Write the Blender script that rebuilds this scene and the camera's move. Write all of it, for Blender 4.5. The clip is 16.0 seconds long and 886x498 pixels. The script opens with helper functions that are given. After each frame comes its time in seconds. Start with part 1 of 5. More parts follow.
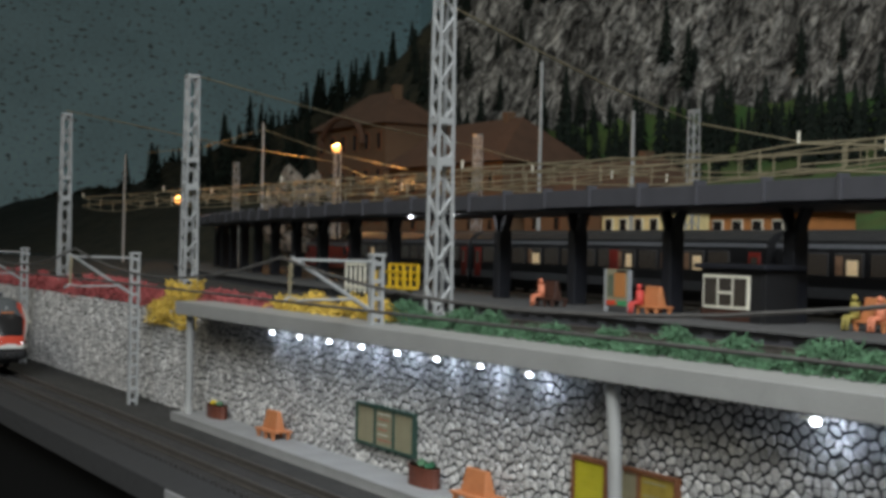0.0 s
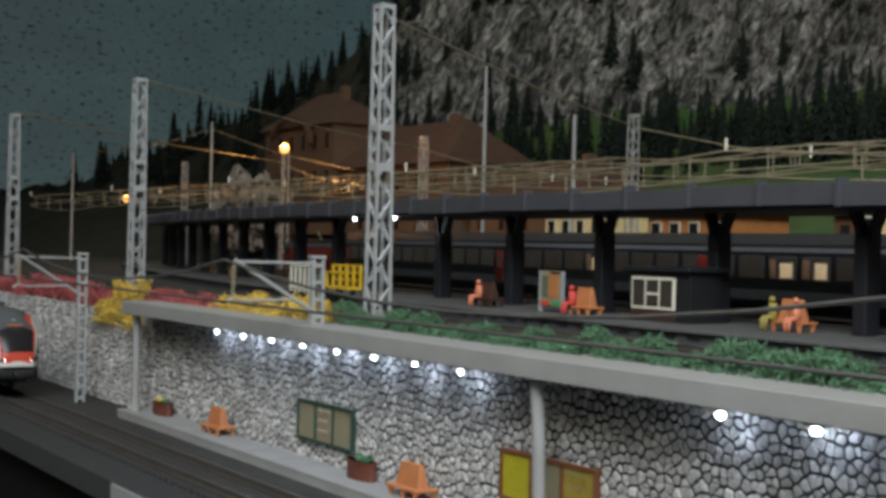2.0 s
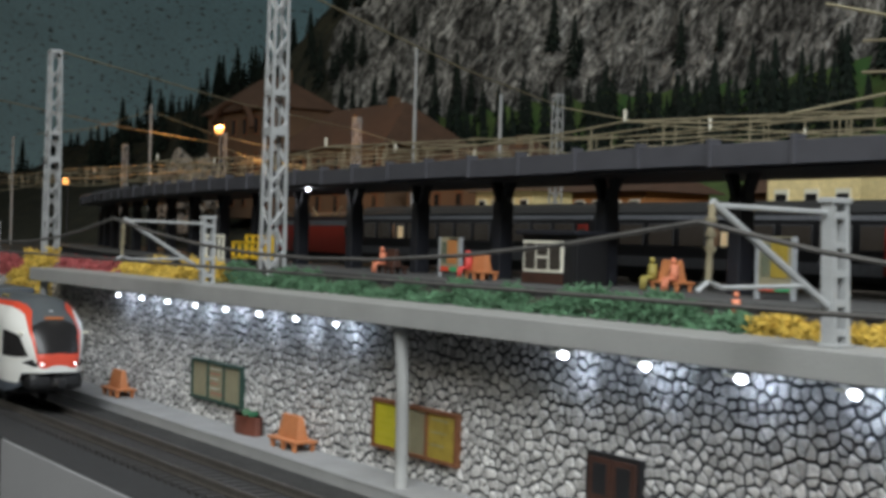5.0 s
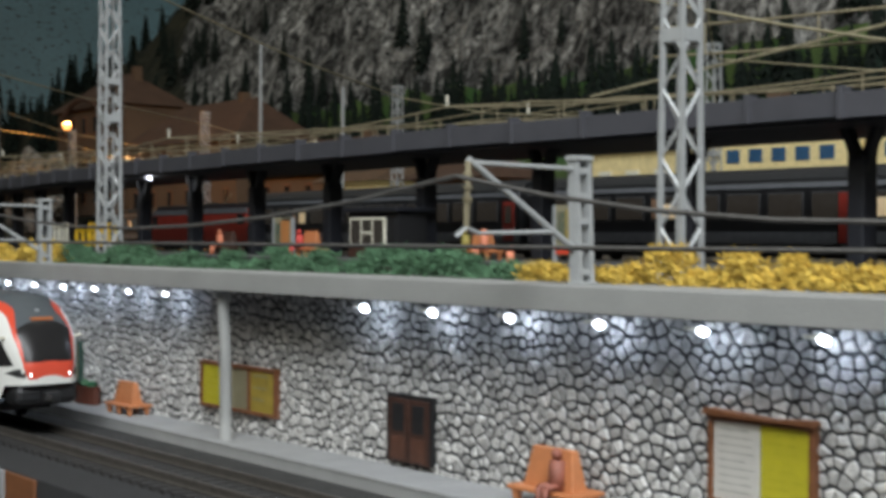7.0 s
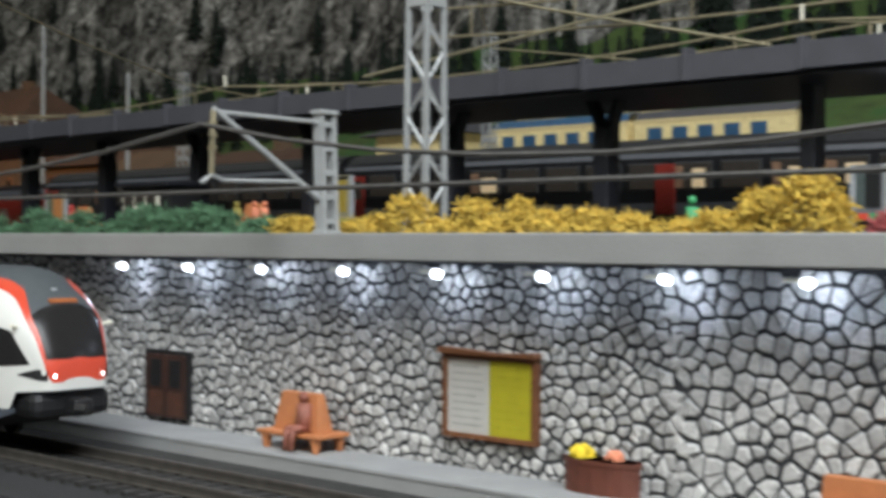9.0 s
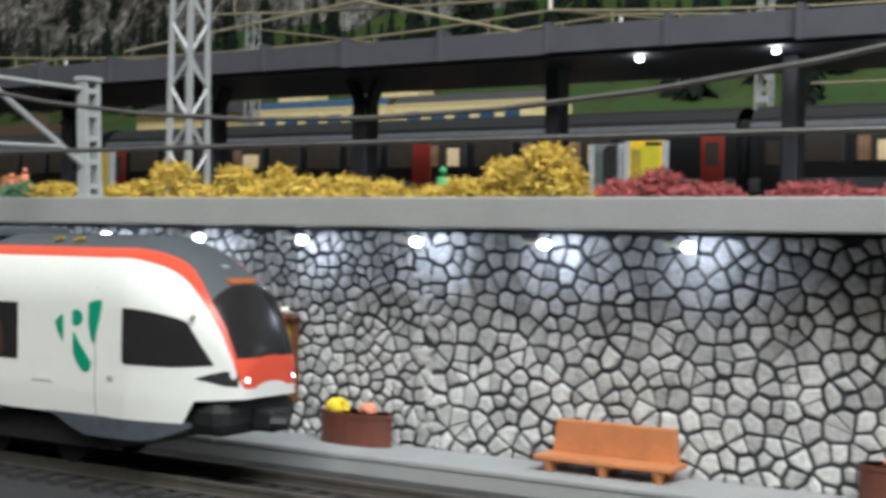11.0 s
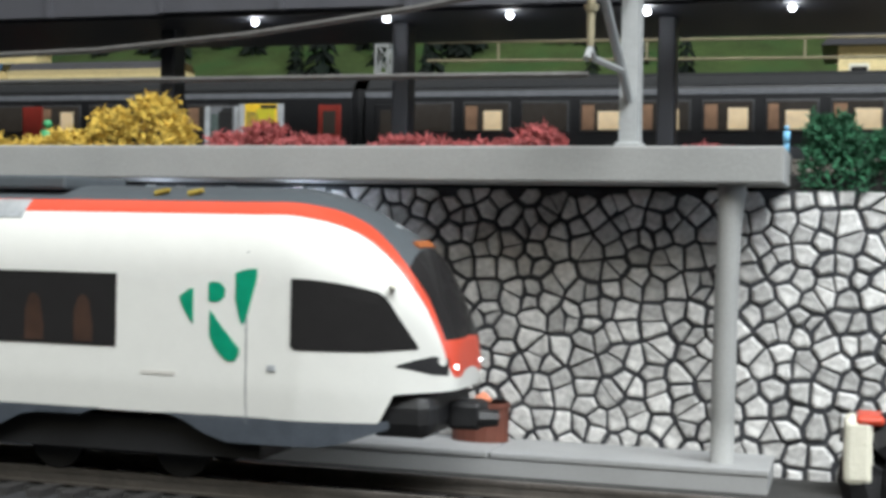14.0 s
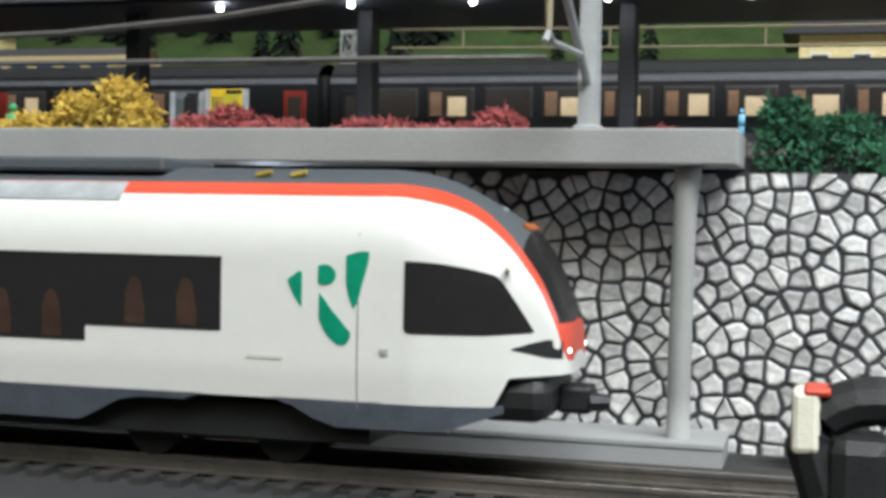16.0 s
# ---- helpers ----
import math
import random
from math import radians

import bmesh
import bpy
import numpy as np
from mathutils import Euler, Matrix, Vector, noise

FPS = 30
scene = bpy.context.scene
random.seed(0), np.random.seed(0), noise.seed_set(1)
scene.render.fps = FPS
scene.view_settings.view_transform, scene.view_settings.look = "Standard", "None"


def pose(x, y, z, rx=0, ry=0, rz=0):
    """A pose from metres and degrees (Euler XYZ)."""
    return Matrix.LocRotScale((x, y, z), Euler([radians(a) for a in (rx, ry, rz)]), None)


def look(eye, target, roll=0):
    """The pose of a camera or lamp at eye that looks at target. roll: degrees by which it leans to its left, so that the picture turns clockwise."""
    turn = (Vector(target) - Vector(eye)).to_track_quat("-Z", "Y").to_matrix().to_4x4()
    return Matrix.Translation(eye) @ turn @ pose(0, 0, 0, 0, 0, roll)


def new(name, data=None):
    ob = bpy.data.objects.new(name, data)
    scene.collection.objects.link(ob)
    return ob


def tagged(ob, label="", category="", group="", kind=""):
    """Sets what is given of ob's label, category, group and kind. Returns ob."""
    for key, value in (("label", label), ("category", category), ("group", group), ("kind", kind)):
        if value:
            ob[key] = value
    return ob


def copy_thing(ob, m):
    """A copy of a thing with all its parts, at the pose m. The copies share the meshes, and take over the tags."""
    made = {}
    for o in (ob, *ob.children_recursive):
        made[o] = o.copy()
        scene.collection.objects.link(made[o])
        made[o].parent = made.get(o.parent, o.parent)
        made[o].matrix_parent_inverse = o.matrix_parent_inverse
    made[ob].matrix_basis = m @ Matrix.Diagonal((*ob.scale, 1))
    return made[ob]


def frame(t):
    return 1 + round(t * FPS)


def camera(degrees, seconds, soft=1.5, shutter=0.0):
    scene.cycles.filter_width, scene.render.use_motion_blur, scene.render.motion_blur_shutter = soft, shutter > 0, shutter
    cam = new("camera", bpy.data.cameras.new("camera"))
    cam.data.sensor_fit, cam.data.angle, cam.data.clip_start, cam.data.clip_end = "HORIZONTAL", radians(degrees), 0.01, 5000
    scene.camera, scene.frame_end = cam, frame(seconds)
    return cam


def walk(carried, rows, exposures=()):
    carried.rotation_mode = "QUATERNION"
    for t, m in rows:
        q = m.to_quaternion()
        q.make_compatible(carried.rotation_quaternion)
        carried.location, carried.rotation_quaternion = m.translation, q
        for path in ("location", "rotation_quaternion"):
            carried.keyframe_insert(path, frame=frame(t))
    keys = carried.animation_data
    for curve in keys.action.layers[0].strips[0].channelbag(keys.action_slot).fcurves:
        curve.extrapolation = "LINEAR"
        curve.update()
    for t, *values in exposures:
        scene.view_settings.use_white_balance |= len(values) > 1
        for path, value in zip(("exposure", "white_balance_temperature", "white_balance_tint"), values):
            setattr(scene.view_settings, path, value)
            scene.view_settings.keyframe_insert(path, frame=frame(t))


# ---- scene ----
cam = camera(36.0, 16.0, soft=3.7, shutter=0.8)
U = 0.01  # everything below is written in centimetres


def lk(eye, target, roll=0):
    return look([v * U for v in eye], [v * U for v in target], roll)


PATH = [
    (0, (22.670, -24.353, 8.441), (5.395, -14.274, 8.415), 1.24),
    (0.5, (23.756, -24.850, 8.746), (6.598, -14.574, 8.684), 1.31),
    (1, (23.891, -24.698, 8.683), (6.812, -14.292, 8.631), 1.31),
    (1.5, (24.321, -24.821, 8.695), (7.327, -14.275, 8.639), 1.31),
    (2, (24.734, -24.984, 8.608), (7.832, -14.292, 8.580), 1.41),
    (2.5, (25.252, -25.133, 8.619), (8.437, -14.306, 8.546), 1.45),
    (3, (25.732, -24.613, 8.406), (8.921, -13.778, 8.303), 1.42),
    (3.2, (25.532, -24.406, 8.126), (8.744, -13.535, 8.087), 1.98),
    (5.5, (28.403, -23.179, 7.395), (11.984, -11.760, 7.263), 1.33),
    (6, (29.793, -23.777, 7.261), (13.662, -11.953, 7.220), 1.21),
    (6.5, (30.890, -24.238, 7.031), (15.136, -11.916, 7.040), 0.77),
    (7, (31.507, -24.229, 6.534), (16.117, -11.457, 6.408), 0.32),
    (7.5, (32.037, -24.060, 6.079), (17.029, -10.843, 5.830), -0.02),
    (8, (32.603, -23.833, 5.738), (17.996, -10.171, 5.580), 0.08),
    (8.5, (33.175, -23.870, 5.491), (19.071, -9.691, 5.410), 0.18),
    (9, (33.496, -24.207, 5.241), (20.104, -9.353, 5.177), 0.38),
    (9.2, (33.648, -24.522, 5.251), (20.639, -9.332, 5.085), 0.68),
    (11.3, (34.797, -25.440, 4.587), (24.516, -8.285, 4.513), 1.15),
    (11.5, (35.010, -25.429, 4.521), (24.963, -8.136, 4.569), 1.31),
    (12, (35.385, -25.351, 4.484), (26.121, -7.626, 4.529), 0.41),
    (12.5, (35.247, -25.671, 4.436), (27.118, -7.400, 4.131), 0.94),
    (13, (35.267, -25.374, 4.194), (28.134, -6.693, 3.853), 0.92),
    (13.5, (35.184, -25.346, 4.081), (28.899, -6.361, 3.758), 1.09),
    (14, (35.142, -25.430, 4.017), (29.385, -6.279, 3.700), 1.09),
    (14.5, (35.039, -25.635, 3.987), (29.560, -6.403, 3.651), 1.30),
    (15, (35.134, -25.728, 3.929), (29.753, -6.469, 3.594), 1.26),
    (15.5, (35.250, -25.845, 3.938), (29.947, -6.566, 3.508), 1.13),
    (16, (35.350, -25.835, 3.863), (30.064, -6.552, 3.401), 1.07),
]
walk(cam, [(t, lk(eye, target, roll)) for t, eye, target, roll in PATH],
     exposures=[(0, -0.2), (5.5, -0.17), (8.5, -0.13), (12, -0.02), (16, -0.04)])

# ---- light ----
world = bpy.data.worlds.new("hall_air")
scene.world = world
world.use_nodes = True
world.node_tree.nodes["Background"].inputs["Color"].default_value = (0.75, 0.88, 1.0, 1)
world.node_tree.nodes["Background"].inputs["Strength"].default_value = 0.042
scene.view_settings.exposure = 0.0


def area_lamp(name, eye, target, sx, sy, watt, color):
    d = bpy.data.lights.new(name, "AREA")
    d.shape, d.size, d.size_y, d.energy, d.color = "RECTANGLE", sx * U, sy * U, watt, color
    ob = new(name, d)
    ob.matrix_basis = lk(eye, target)
    return ob


# unseen lamps over the visitors' aisle and a weaker row over the layout
area_lamp("aisle_lamp", (78, -56, 90), (36, -4, 0), 105, 40, 31.0, (0.92, 0.97, 1.0))
area_lamp("layout_lamp", (-120, 40, 190), (-130, 118, 0), 320, 40, 9.2, (1.0, 0.97, 0.82))
# soft frontal fill added from behind the visitors, with no known lamp there
area_lamp("hall_lamp", (0, -190, 130), (-10, 0, 0), 320, 60, 10.8, (1.0, 0.96, 0.78))


def glow_lamp(name, x, y, z, watt, color, radius):
    d = bpy.data.lights.new(name, "POINT")
    d.energy, d.color, d.shadow_soft_size = watt, color, radius * U
    ob = new(name, d)
    ob.location = (x * U, y * U, z * U)


# ---- materials ----
def mat(name, color, rough=0.6, metal=0.0, var=0.25, scale=3.0, bump=0.3, fine=30.0, spots=None, emit=None, power=1.0, island=0.0, transmission=0.0, tall=1.0):
    """A node material in which colour varies at two scales (scale and fine, per centimetre) with a fine relief."""
    m = bpy.data.materials.new(name)
    m.use_nodes = True
    nt = m.node_tree
    n, ln = nt.nodes, nt.links
    b = n["Principled BSDF"]
    b.inputs["Roughness"].default_value, b.inputs["Metallic"].default_value = rough, metal
    co = n.new("ShaderNodeTexCoord")
    mp = n.new("ShaderNodeMapping")
    mp.inputs["Scale"].default_value = (1, 1, 1 / tall)
    ln.new(co.outputs["Object"], mp.inputs["Vector"])
    where = mp.outputs[0]
    big, small = n.new("ShaderNodeTexNoise"), n.new("ShaderNodeTexNoise")
    for t, s in ((big, scale), (small, fine)):
        t.inputs["Scale"].default_value, t.inputs["Detail"].default_value = s * 100, 4
        ln.new(where, t.inputs["Vector"])
    add = n.new("ShaderNodeMath")
    add.operation = "ADD"
    ln.new(big.outputs["Fac"], add.inputs[0])
    ln.new(small.outputs["Fac"], add.inputs[1])
    half = n.new("ShaderNodeMapRange")
    half.inputs["From Min"].default_value, half.inputs["From Max"].default_value = 0.65, 1.35
    half.inputs["To Min"].default_value, half.inputs["To Max"].default_value = 1 - var, 1 + var
    ln.new(add.outputs[0], half.inputs["Value"])
    fac = half.outputs[0]
    if island:
        geo = n.new("ShaderNodeNewGeometry")
        inf = n.new("ShaderNodeObjectInfo")
        s2 = n.new("ShaderNodeMath")
        s2.operation = "ADD"
        ln.new(geo.outputs["Random Per Island"], s2.inputs[0])
        ln.new(inf.outputs["Random"], s2.inputs[1])
        fr = n.new("ShaderNodeMath")
        fr.operation = "FRACT"
        ln.new(s2.outputs[0], fr.inputs[0])
        rg = n.new("ShaderNodeMapRange")
        rg.inputs["To Min"].default_value, rg.inputs["To Max"].default_value = 1 - island, 1 + island
        ln.new(fr.outputs[0], rg.inputs["Value"])
        mu = n.new("ShaderNodeMath")
        mu.operation = "MULTIPLY"
        ln.new(fac, mu.inputs[0])
        ln.new(rg.outputs[0], mu.inputs[1])
        fac = mu.outputs[0]
    vm = n.new("ShaderNodeVectorMath")
    vm.operation = "SCALE"
    vm.inputs[0].default_value = color
    ln.new(fac, vm.inputs["Scale"])
    out = vm.outputs[0]
    if spots:
        col2, sc2, lo, hi = spots
        sp = n.new("ShaderNodeTexNoise")
        sp.inputs["Scale"].default_value, sp.inputs["Detail"].default_value = sc2 * 100, 5
        ln.new(where, sp.inputs["Vector"])
        mr = n.new("ShaderNodeMapRange")
        mr.inputs["From Min"].default_value, mr.inputs["From Max"].default_value = lo, hi
        ln.new(sp.outputs["Fac"], mr.inputs["Value"])
        mx = n.new("ShaderNodeMix")
        mx.data_type = "RGBA"
        ln.new(mr.outputs[0], mx.inputs["Factor"])
        ln.new(out, mx.inputs["A"])
        mx.inputs["B"].default_value = (*col2, 1)
        out = mx.outputs["Result"]
    ln.new(out, b.inputs["Base Color"])
    if bump:
        bp = n.new("ShaderNodeBump")
        bp.inputs["Strength"].default_value, bp.inputs["Distance"].default_value = bump, 0.0004
        ln.new(small.outputs["Fac"], bp.inputs["Height"])
        ln.new(bp.outputs[0], b.inputs["Normal"])
    if emit:
        b.inputs["Emission Color"].default_value = (*emit, 1)
        b.inputs["Emission Strength"].default_value = power
    if transmission:
        b.inputs["Transmission Weight"].default_value = transmission
    return m


M = {
    "stone": mat("wall_stone", (0.48, 0.468, 0.45), 0.8, var=0.42, scale=1.2, fine=9, bump=0.5, island=0.28),
    "mortar": mat("dark_mortar", (0.035, 0.036, 0.04), 0.9),
    "concrete": mat("grey_concrete", (0.28, 0.28, 0.27), 0.75, var=0.12, scale=0.6, fine=25, bump=0.25),
    "platform": mat("platform_concrete", (0.29, 0.29, 0.286), 0.8, var=0.14, scale=0.8, fine=30),
    "ballast": mat("ballast", (0.036, 0.035, 0.033), 0.95, var=0.6, scale=2, fine=14, bump=1.0),
    "trackbed": mat("trackbed_gravel", (0.03, 0.029, 0.027), 0.95, var=0.6, scale=1.5, fine=14, bump=1.0),
    "sleeper": mat("sleeper_plastic", (0.03, 0.028, 0.027), 0.7),
    "rail": mat("rail_steel", (0.22, 0.2, 0.18), 0.4, 0.8),
    "board": mat("front_shade_black", (0.007, 0.007, 0.007), 0.95),
    "edge": mat("table_edge_grey", (0.022, 0.022, 0.023), 0.95, var=0.3),
    "panel": mat("fascia_grey_panel", (0.26, 0.26, 0.265), 0.6, var=0.08, scale=0.2),
    "mast": mat("mast_grey", (0.38, 0.39, 0.39), 0.5, 0.2, var=0.12),
    "wire": mat("copper_wire", (0.12, 0.115, 0.11), 0.5, 0.4),
    "beam": mat("tan_span_wire", (0.3, 0.26, 0.17), 0.5, 0.3),
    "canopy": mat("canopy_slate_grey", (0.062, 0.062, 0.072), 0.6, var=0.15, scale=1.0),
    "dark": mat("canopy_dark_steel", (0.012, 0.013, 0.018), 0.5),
    "uplat": mat("upper_platform_asphalt", (0.085, 0.085, 0.085), 0.85, var=0.25),
    "white": mat("train_white", (0.64, 0.635, 0.6), 0.35, var=0.03, bump=0.02),
    "red": mat("train_red", (0.6, 0.07, 0.035), 0.35, var=0.05, bump=0.02),
    "roofgrey": mat("train_roof_grey", (0.075, 0.085, 0.093), 0.55, var=0.08, bump=0.03),
    "skirt": mat("train_skirt", (0.06, 0.07, 0.085), 0.5),
    "black": mat("black_plastic", (0.012, 0.012, 0.013), 0.5),
    "glass": mat("tinted_glass", (0.02, 0.019, 0.019), 0.25, var=0.1, bump=0.0),
    "green_logo": mat("green_print", (0.0, 0.24, 0.13), 0.4, bump=0.02),
    "silver": mat("silver_grey", (0.42, 0.44, 0.46), 0.35, 0.3, bump=0.03),
    "orange": mat("display_orange", (0.34, 0.1, 0.025), 0.5),
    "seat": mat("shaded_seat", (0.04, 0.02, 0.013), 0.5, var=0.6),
    "bench": mat("orange_brown_wood", (0.48, 0.18, 0.07), 0.55, var=0.2, scale=2),
    "box": mat("dark_red_wood", (0.12, 0.035, 0.02), 0.6, var=0.3),
    "led": mat("led_glow", (1, 1, 1), 0.5, bump=0, emit=(0.85, 0.92, 1.0), power=10),
    "headlight": mat("headlight_glow", (1, 1, 1), 0.5, bump=0, emit=(0.9, 0.95, 1.0), power=6),
    "brown_frame": mat("brown_frame", (0.17, 0.065, 0.025), 0.55, var=0.3),
    "green_frame": mat("green_frame", (0.025, 0.06, 0.045), 0.5),
    "poster_tan": mat("poster_tan", (0.26, 0.235, 0.15), 0.6, var=0.15, scale=2),
    "poster_yellow": mat("poster_yellow", (0.43, 0.385, 0.02), 0.5, var=0.1),
    "poster_ochre": mat("poster_ochre", (0.3, 0.22, 0.035), 0.5, var=0.3),
    "poster_grey": mat("poster_grey", (0.52, 0.5, 0.46), 0.6, var=0.08),
    "ink": mat("faded_ink", (0.27, 0.25, 0.15), 0.7),
    "ink_grey": mat("grey_print", (0.40, 0.385, 0.35), 0.7),
    "ink_olive": mat("olive_print", (0.42, 0.38, 0.02), 0.7),
    "door_panel": mat("reddish_door_panel", (0.085, 0.034, 0.02), 0.5, var=0.4),
    "housewarm": mat("orange_timber_house", (0.42, 0.17, 0.05), 0.8, var=0.25, scale=0.6),
    "flower_yellow": mat("yellow_blossom", (0.75, 0.55, 0.03), 0.8, var=0.2),
    "flower_orange": mat("orange_blossom", (0.7, 0.25, 0.14), 0.8, var=0.2),
    "figgreen": mat("painted_figure_green", (0.05, 0.3, 0.12), 0.6),
    "door": mat("dark_brown_door", (0.05, 0.022, 0.015), 0.5, var=0.4),
    "veg_green": mat("foliage_green", (0.075, 0.16, 0.085), 0.9, var=0.4, island=0.45),
    "veg_dark": mat("foliage_dark_green", (0.02, 0.1, 0.045), 0.9, var=0.4, island=0.45),
    "veg_yellow": mat("foliage_yellow", (0.58, 0.4, 0.07), 0.9, var=0.25, island=0.3),
    "veg_red": mat("foliage_red", (0.36, 0.085, 0.085), 0.9, var=0.3, island=0.35),
    "coach": mat("coach_dark_grey", (0.012, 0.012, 0.013), 0.45, var=0.1, bump=0.05),
    "coach_roof": mat("coach_roof_black", (0.013, 0.014, 0.016), 0.6),
    "stripe": mat("coach_stripe_grey", (0.14, 0.145, 0.155), 0.35, bump=0.05),
    "lit": mat("lit_window", (0.6, 0.5, 0.35), 0.5, bump=0, emit=(1.0, 0.72, 0.38), power=0.3),
    "curtain": mat("brown_curtain", (0.3, 0.17, 0.1), 0.8, var=0.3),
    "winframe": mat("window_rim", (0.07, 0.07, 0.072), 0.35, 0.3, bump=0.03),
    "dim": mat("dim_window", (0.03, 0.028, 0.026), 0.15, bump=0, emit=(1.0, 0.8, 0.6), power=0.015),
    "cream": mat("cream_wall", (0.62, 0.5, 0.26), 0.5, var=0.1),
    # faint emission in the walls stands in for light falling on them
    "creambaked": mat("cream_baked_light", (0.7, 0.58, 0.3), 0.5, emit=(1.0, 0.8, 0.35), power=0.07),
    "blue": mat("blue_panel", (0.03, 0.09, 0.18), 0.4),
    "brick": mat("brown_stucco", (0.12, 0.075, 0.045), 0.85, var=0.2, scale=0.3),
    "tiles": mat("brown_roof_tiles", (0.075, 0.04, 0.025), 0.8, var=0.3, scale=0.5),
    "forest": mat("forest_floor", (0.03, 0.03, 0.018), 0.95, var=0.6, scale=0.2, fine=1.5, bump=1.0, spots=((0.012, 0.016, 0.01), 0.3, 0.5, 0.6)),
    "grass": mat("meadow_grass", (0.066, 0.11, 0.03), 0.95, var=0.5, scale=0.3, fine=4, bump=0.8, spots=((0.045, 0.115, 0.03), 0.15, 0.5, 0.65)),
    "fir": mat("fir_needles", (0.006, 0.014, 0.009), 0.95, var=0.5, island=0.4),
    "sky": mat("painted_sky", (0.62, 0.88, 0.96), 0.95, var=0.18, scale=0.02, fine=0.6, bump=0.1, tall=0.45, spots=((0.09, 0.12, 0.13), 0.3, 0.6, 0.66)),
    "hall": mat("hall_wall", (0.25, 0.25, 0.25), 0.9, var=0.1, scale=0.01, fine=0.2),
    "lampwarm": mat("warm_lamp_glow", (1, 0.8, 0.5), 0.5, bump=0, emit=(1.0, 0.4, 0.08), power=2.6),
    "skin": mat("painted_figure_orange", (0.65, 0.22, 0.12), 0.6),
    "figred": mat("painted_figure_red", (0.55, 0.06, 0.05), 0.6),
    "figolive": mat("painted_figure_olive", (0.3, 0.25, 0.06), 0.6),
    "yellow": mat("yellow_paint", (0.65, 0.42, 0.02), 0.5),
    "redloco": mat("loco_red", (0.36, 0.035, 0.02), 0.4),
    "doorred": mat("dark_red_coach_door", (0.26, 0.028, 0.018), 0.5),
    "lblue": mat("light_blue", (0.2, 0.5, 0.75), 0.5),
    "figbrown": mat("painted_figure_brown", (0.26, 0.09, 0.06), 0.6, var=0.3),
    "brass": mat("brass_wire", (0.4, 0.36, 0.24), 0.45, 0.4),
    "print_red": mat("faded_red_print", (0.4, 0.12, 0.08), 0.7),
    "print_white": mat("white_print", (0.6, 0.58, 0.5), 0.7),
    "outcrop": mat("pale_outcrop_rock", (0.26, 0.25, 0.23), 0.9, var=0.7, scale=0.5, fine=2.5, bump=1.0, spots=((0.03, 0.03, 0.025), 0.8, 0.5, 0.6)),
    "whitebox": mat("ivory_plastic", (0.75, 0.72, 0.6), 0.5, var=0.05),
}

M["glass"].node_tree.nodes["Principled BSDF"].inputs["Specular IOR Level"].default_value = 0.2
M["roofgrey"].node_tree.nodes["Principled BSDF"].inputs["Specular IOR Level"].default_value = 0.3


def crag(name):
    """Grey limestone with pale ribs and slanting streaks; shade of the clefts, at three sizes, is put into the colour.
    """
    m = bpy.data.materials.new(name)
    m.use_nodes = True
    nt = m.node_tree
    n, ln = nt.nodes, nt.links
    b = n["Principled BSDF"]
    b.inputs["Roughness"].default_value = 0.95
    b.inputs["Specular IOR Level"].default_value = 0.1
    co, mp = n.new("ShaderNodeTexCoord"), n.new("ShaderNodeMapping")
    mp.inputs["Scale"].default_value = (1, 1, 0.5)
    mp.inputs["Rotation"].default_value = (0, 0.35, 0)
    ln.new(co.outputs["Object"], mp.inputs["Vector"])
    tones = []
    # low noise is darkened to stand for shade in the clefts
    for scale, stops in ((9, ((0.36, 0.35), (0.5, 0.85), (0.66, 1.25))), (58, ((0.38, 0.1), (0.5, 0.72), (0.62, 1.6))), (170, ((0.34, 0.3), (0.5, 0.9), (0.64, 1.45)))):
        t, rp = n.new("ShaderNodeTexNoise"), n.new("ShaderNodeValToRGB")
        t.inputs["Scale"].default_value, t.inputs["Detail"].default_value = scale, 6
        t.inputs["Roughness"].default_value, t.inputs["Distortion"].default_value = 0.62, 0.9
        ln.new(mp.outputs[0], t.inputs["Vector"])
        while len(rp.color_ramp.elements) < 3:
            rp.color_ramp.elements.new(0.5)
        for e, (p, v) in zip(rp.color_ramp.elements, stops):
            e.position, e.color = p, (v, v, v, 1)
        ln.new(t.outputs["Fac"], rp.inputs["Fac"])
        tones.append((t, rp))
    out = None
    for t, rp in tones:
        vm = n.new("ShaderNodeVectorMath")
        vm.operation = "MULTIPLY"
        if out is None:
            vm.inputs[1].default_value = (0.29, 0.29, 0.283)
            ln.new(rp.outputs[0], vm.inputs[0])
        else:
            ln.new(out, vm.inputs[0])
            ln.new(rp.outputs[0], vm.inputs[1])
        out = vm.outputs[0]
    ln.new(out, b.inputs["Base Color"])
    bp = n.new("ShaderNodeBump")
    bp.inputs["Strength"].default_value, bp.inputs["Distance"].default_value = 0.9, 0.012
    ln.new(tones[1][0].outputs["Fac"], bp.inputs["Height"])
    ln.new(bp.outputs[0], b.inputs["Normal"])
    return m


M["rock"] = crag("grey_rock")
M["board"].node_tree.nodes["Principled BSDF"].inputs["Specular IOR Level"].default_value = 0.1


# ---- mesh helpers ----
def box(bm, x0, x1, y0, y1, z0, z1, bev=0.0):
    r = bmesh.ops.create_cube(bm, size=1.0, matrix=Matrix.LocRotScale(((x0 + x1) / 2, (y0 + y1) / 2, (z0 + z1) / 2), None, (x1 - x0, y1 - y0, z1 - z0)))
    if bev:
        es = list({e for v in r["verts"] for e in v.link_edges})
        bmesh.ops.bevel(bm, geom=es, offset=bev, segments=2, affect="EDGES", profile=0.5)
    return bm


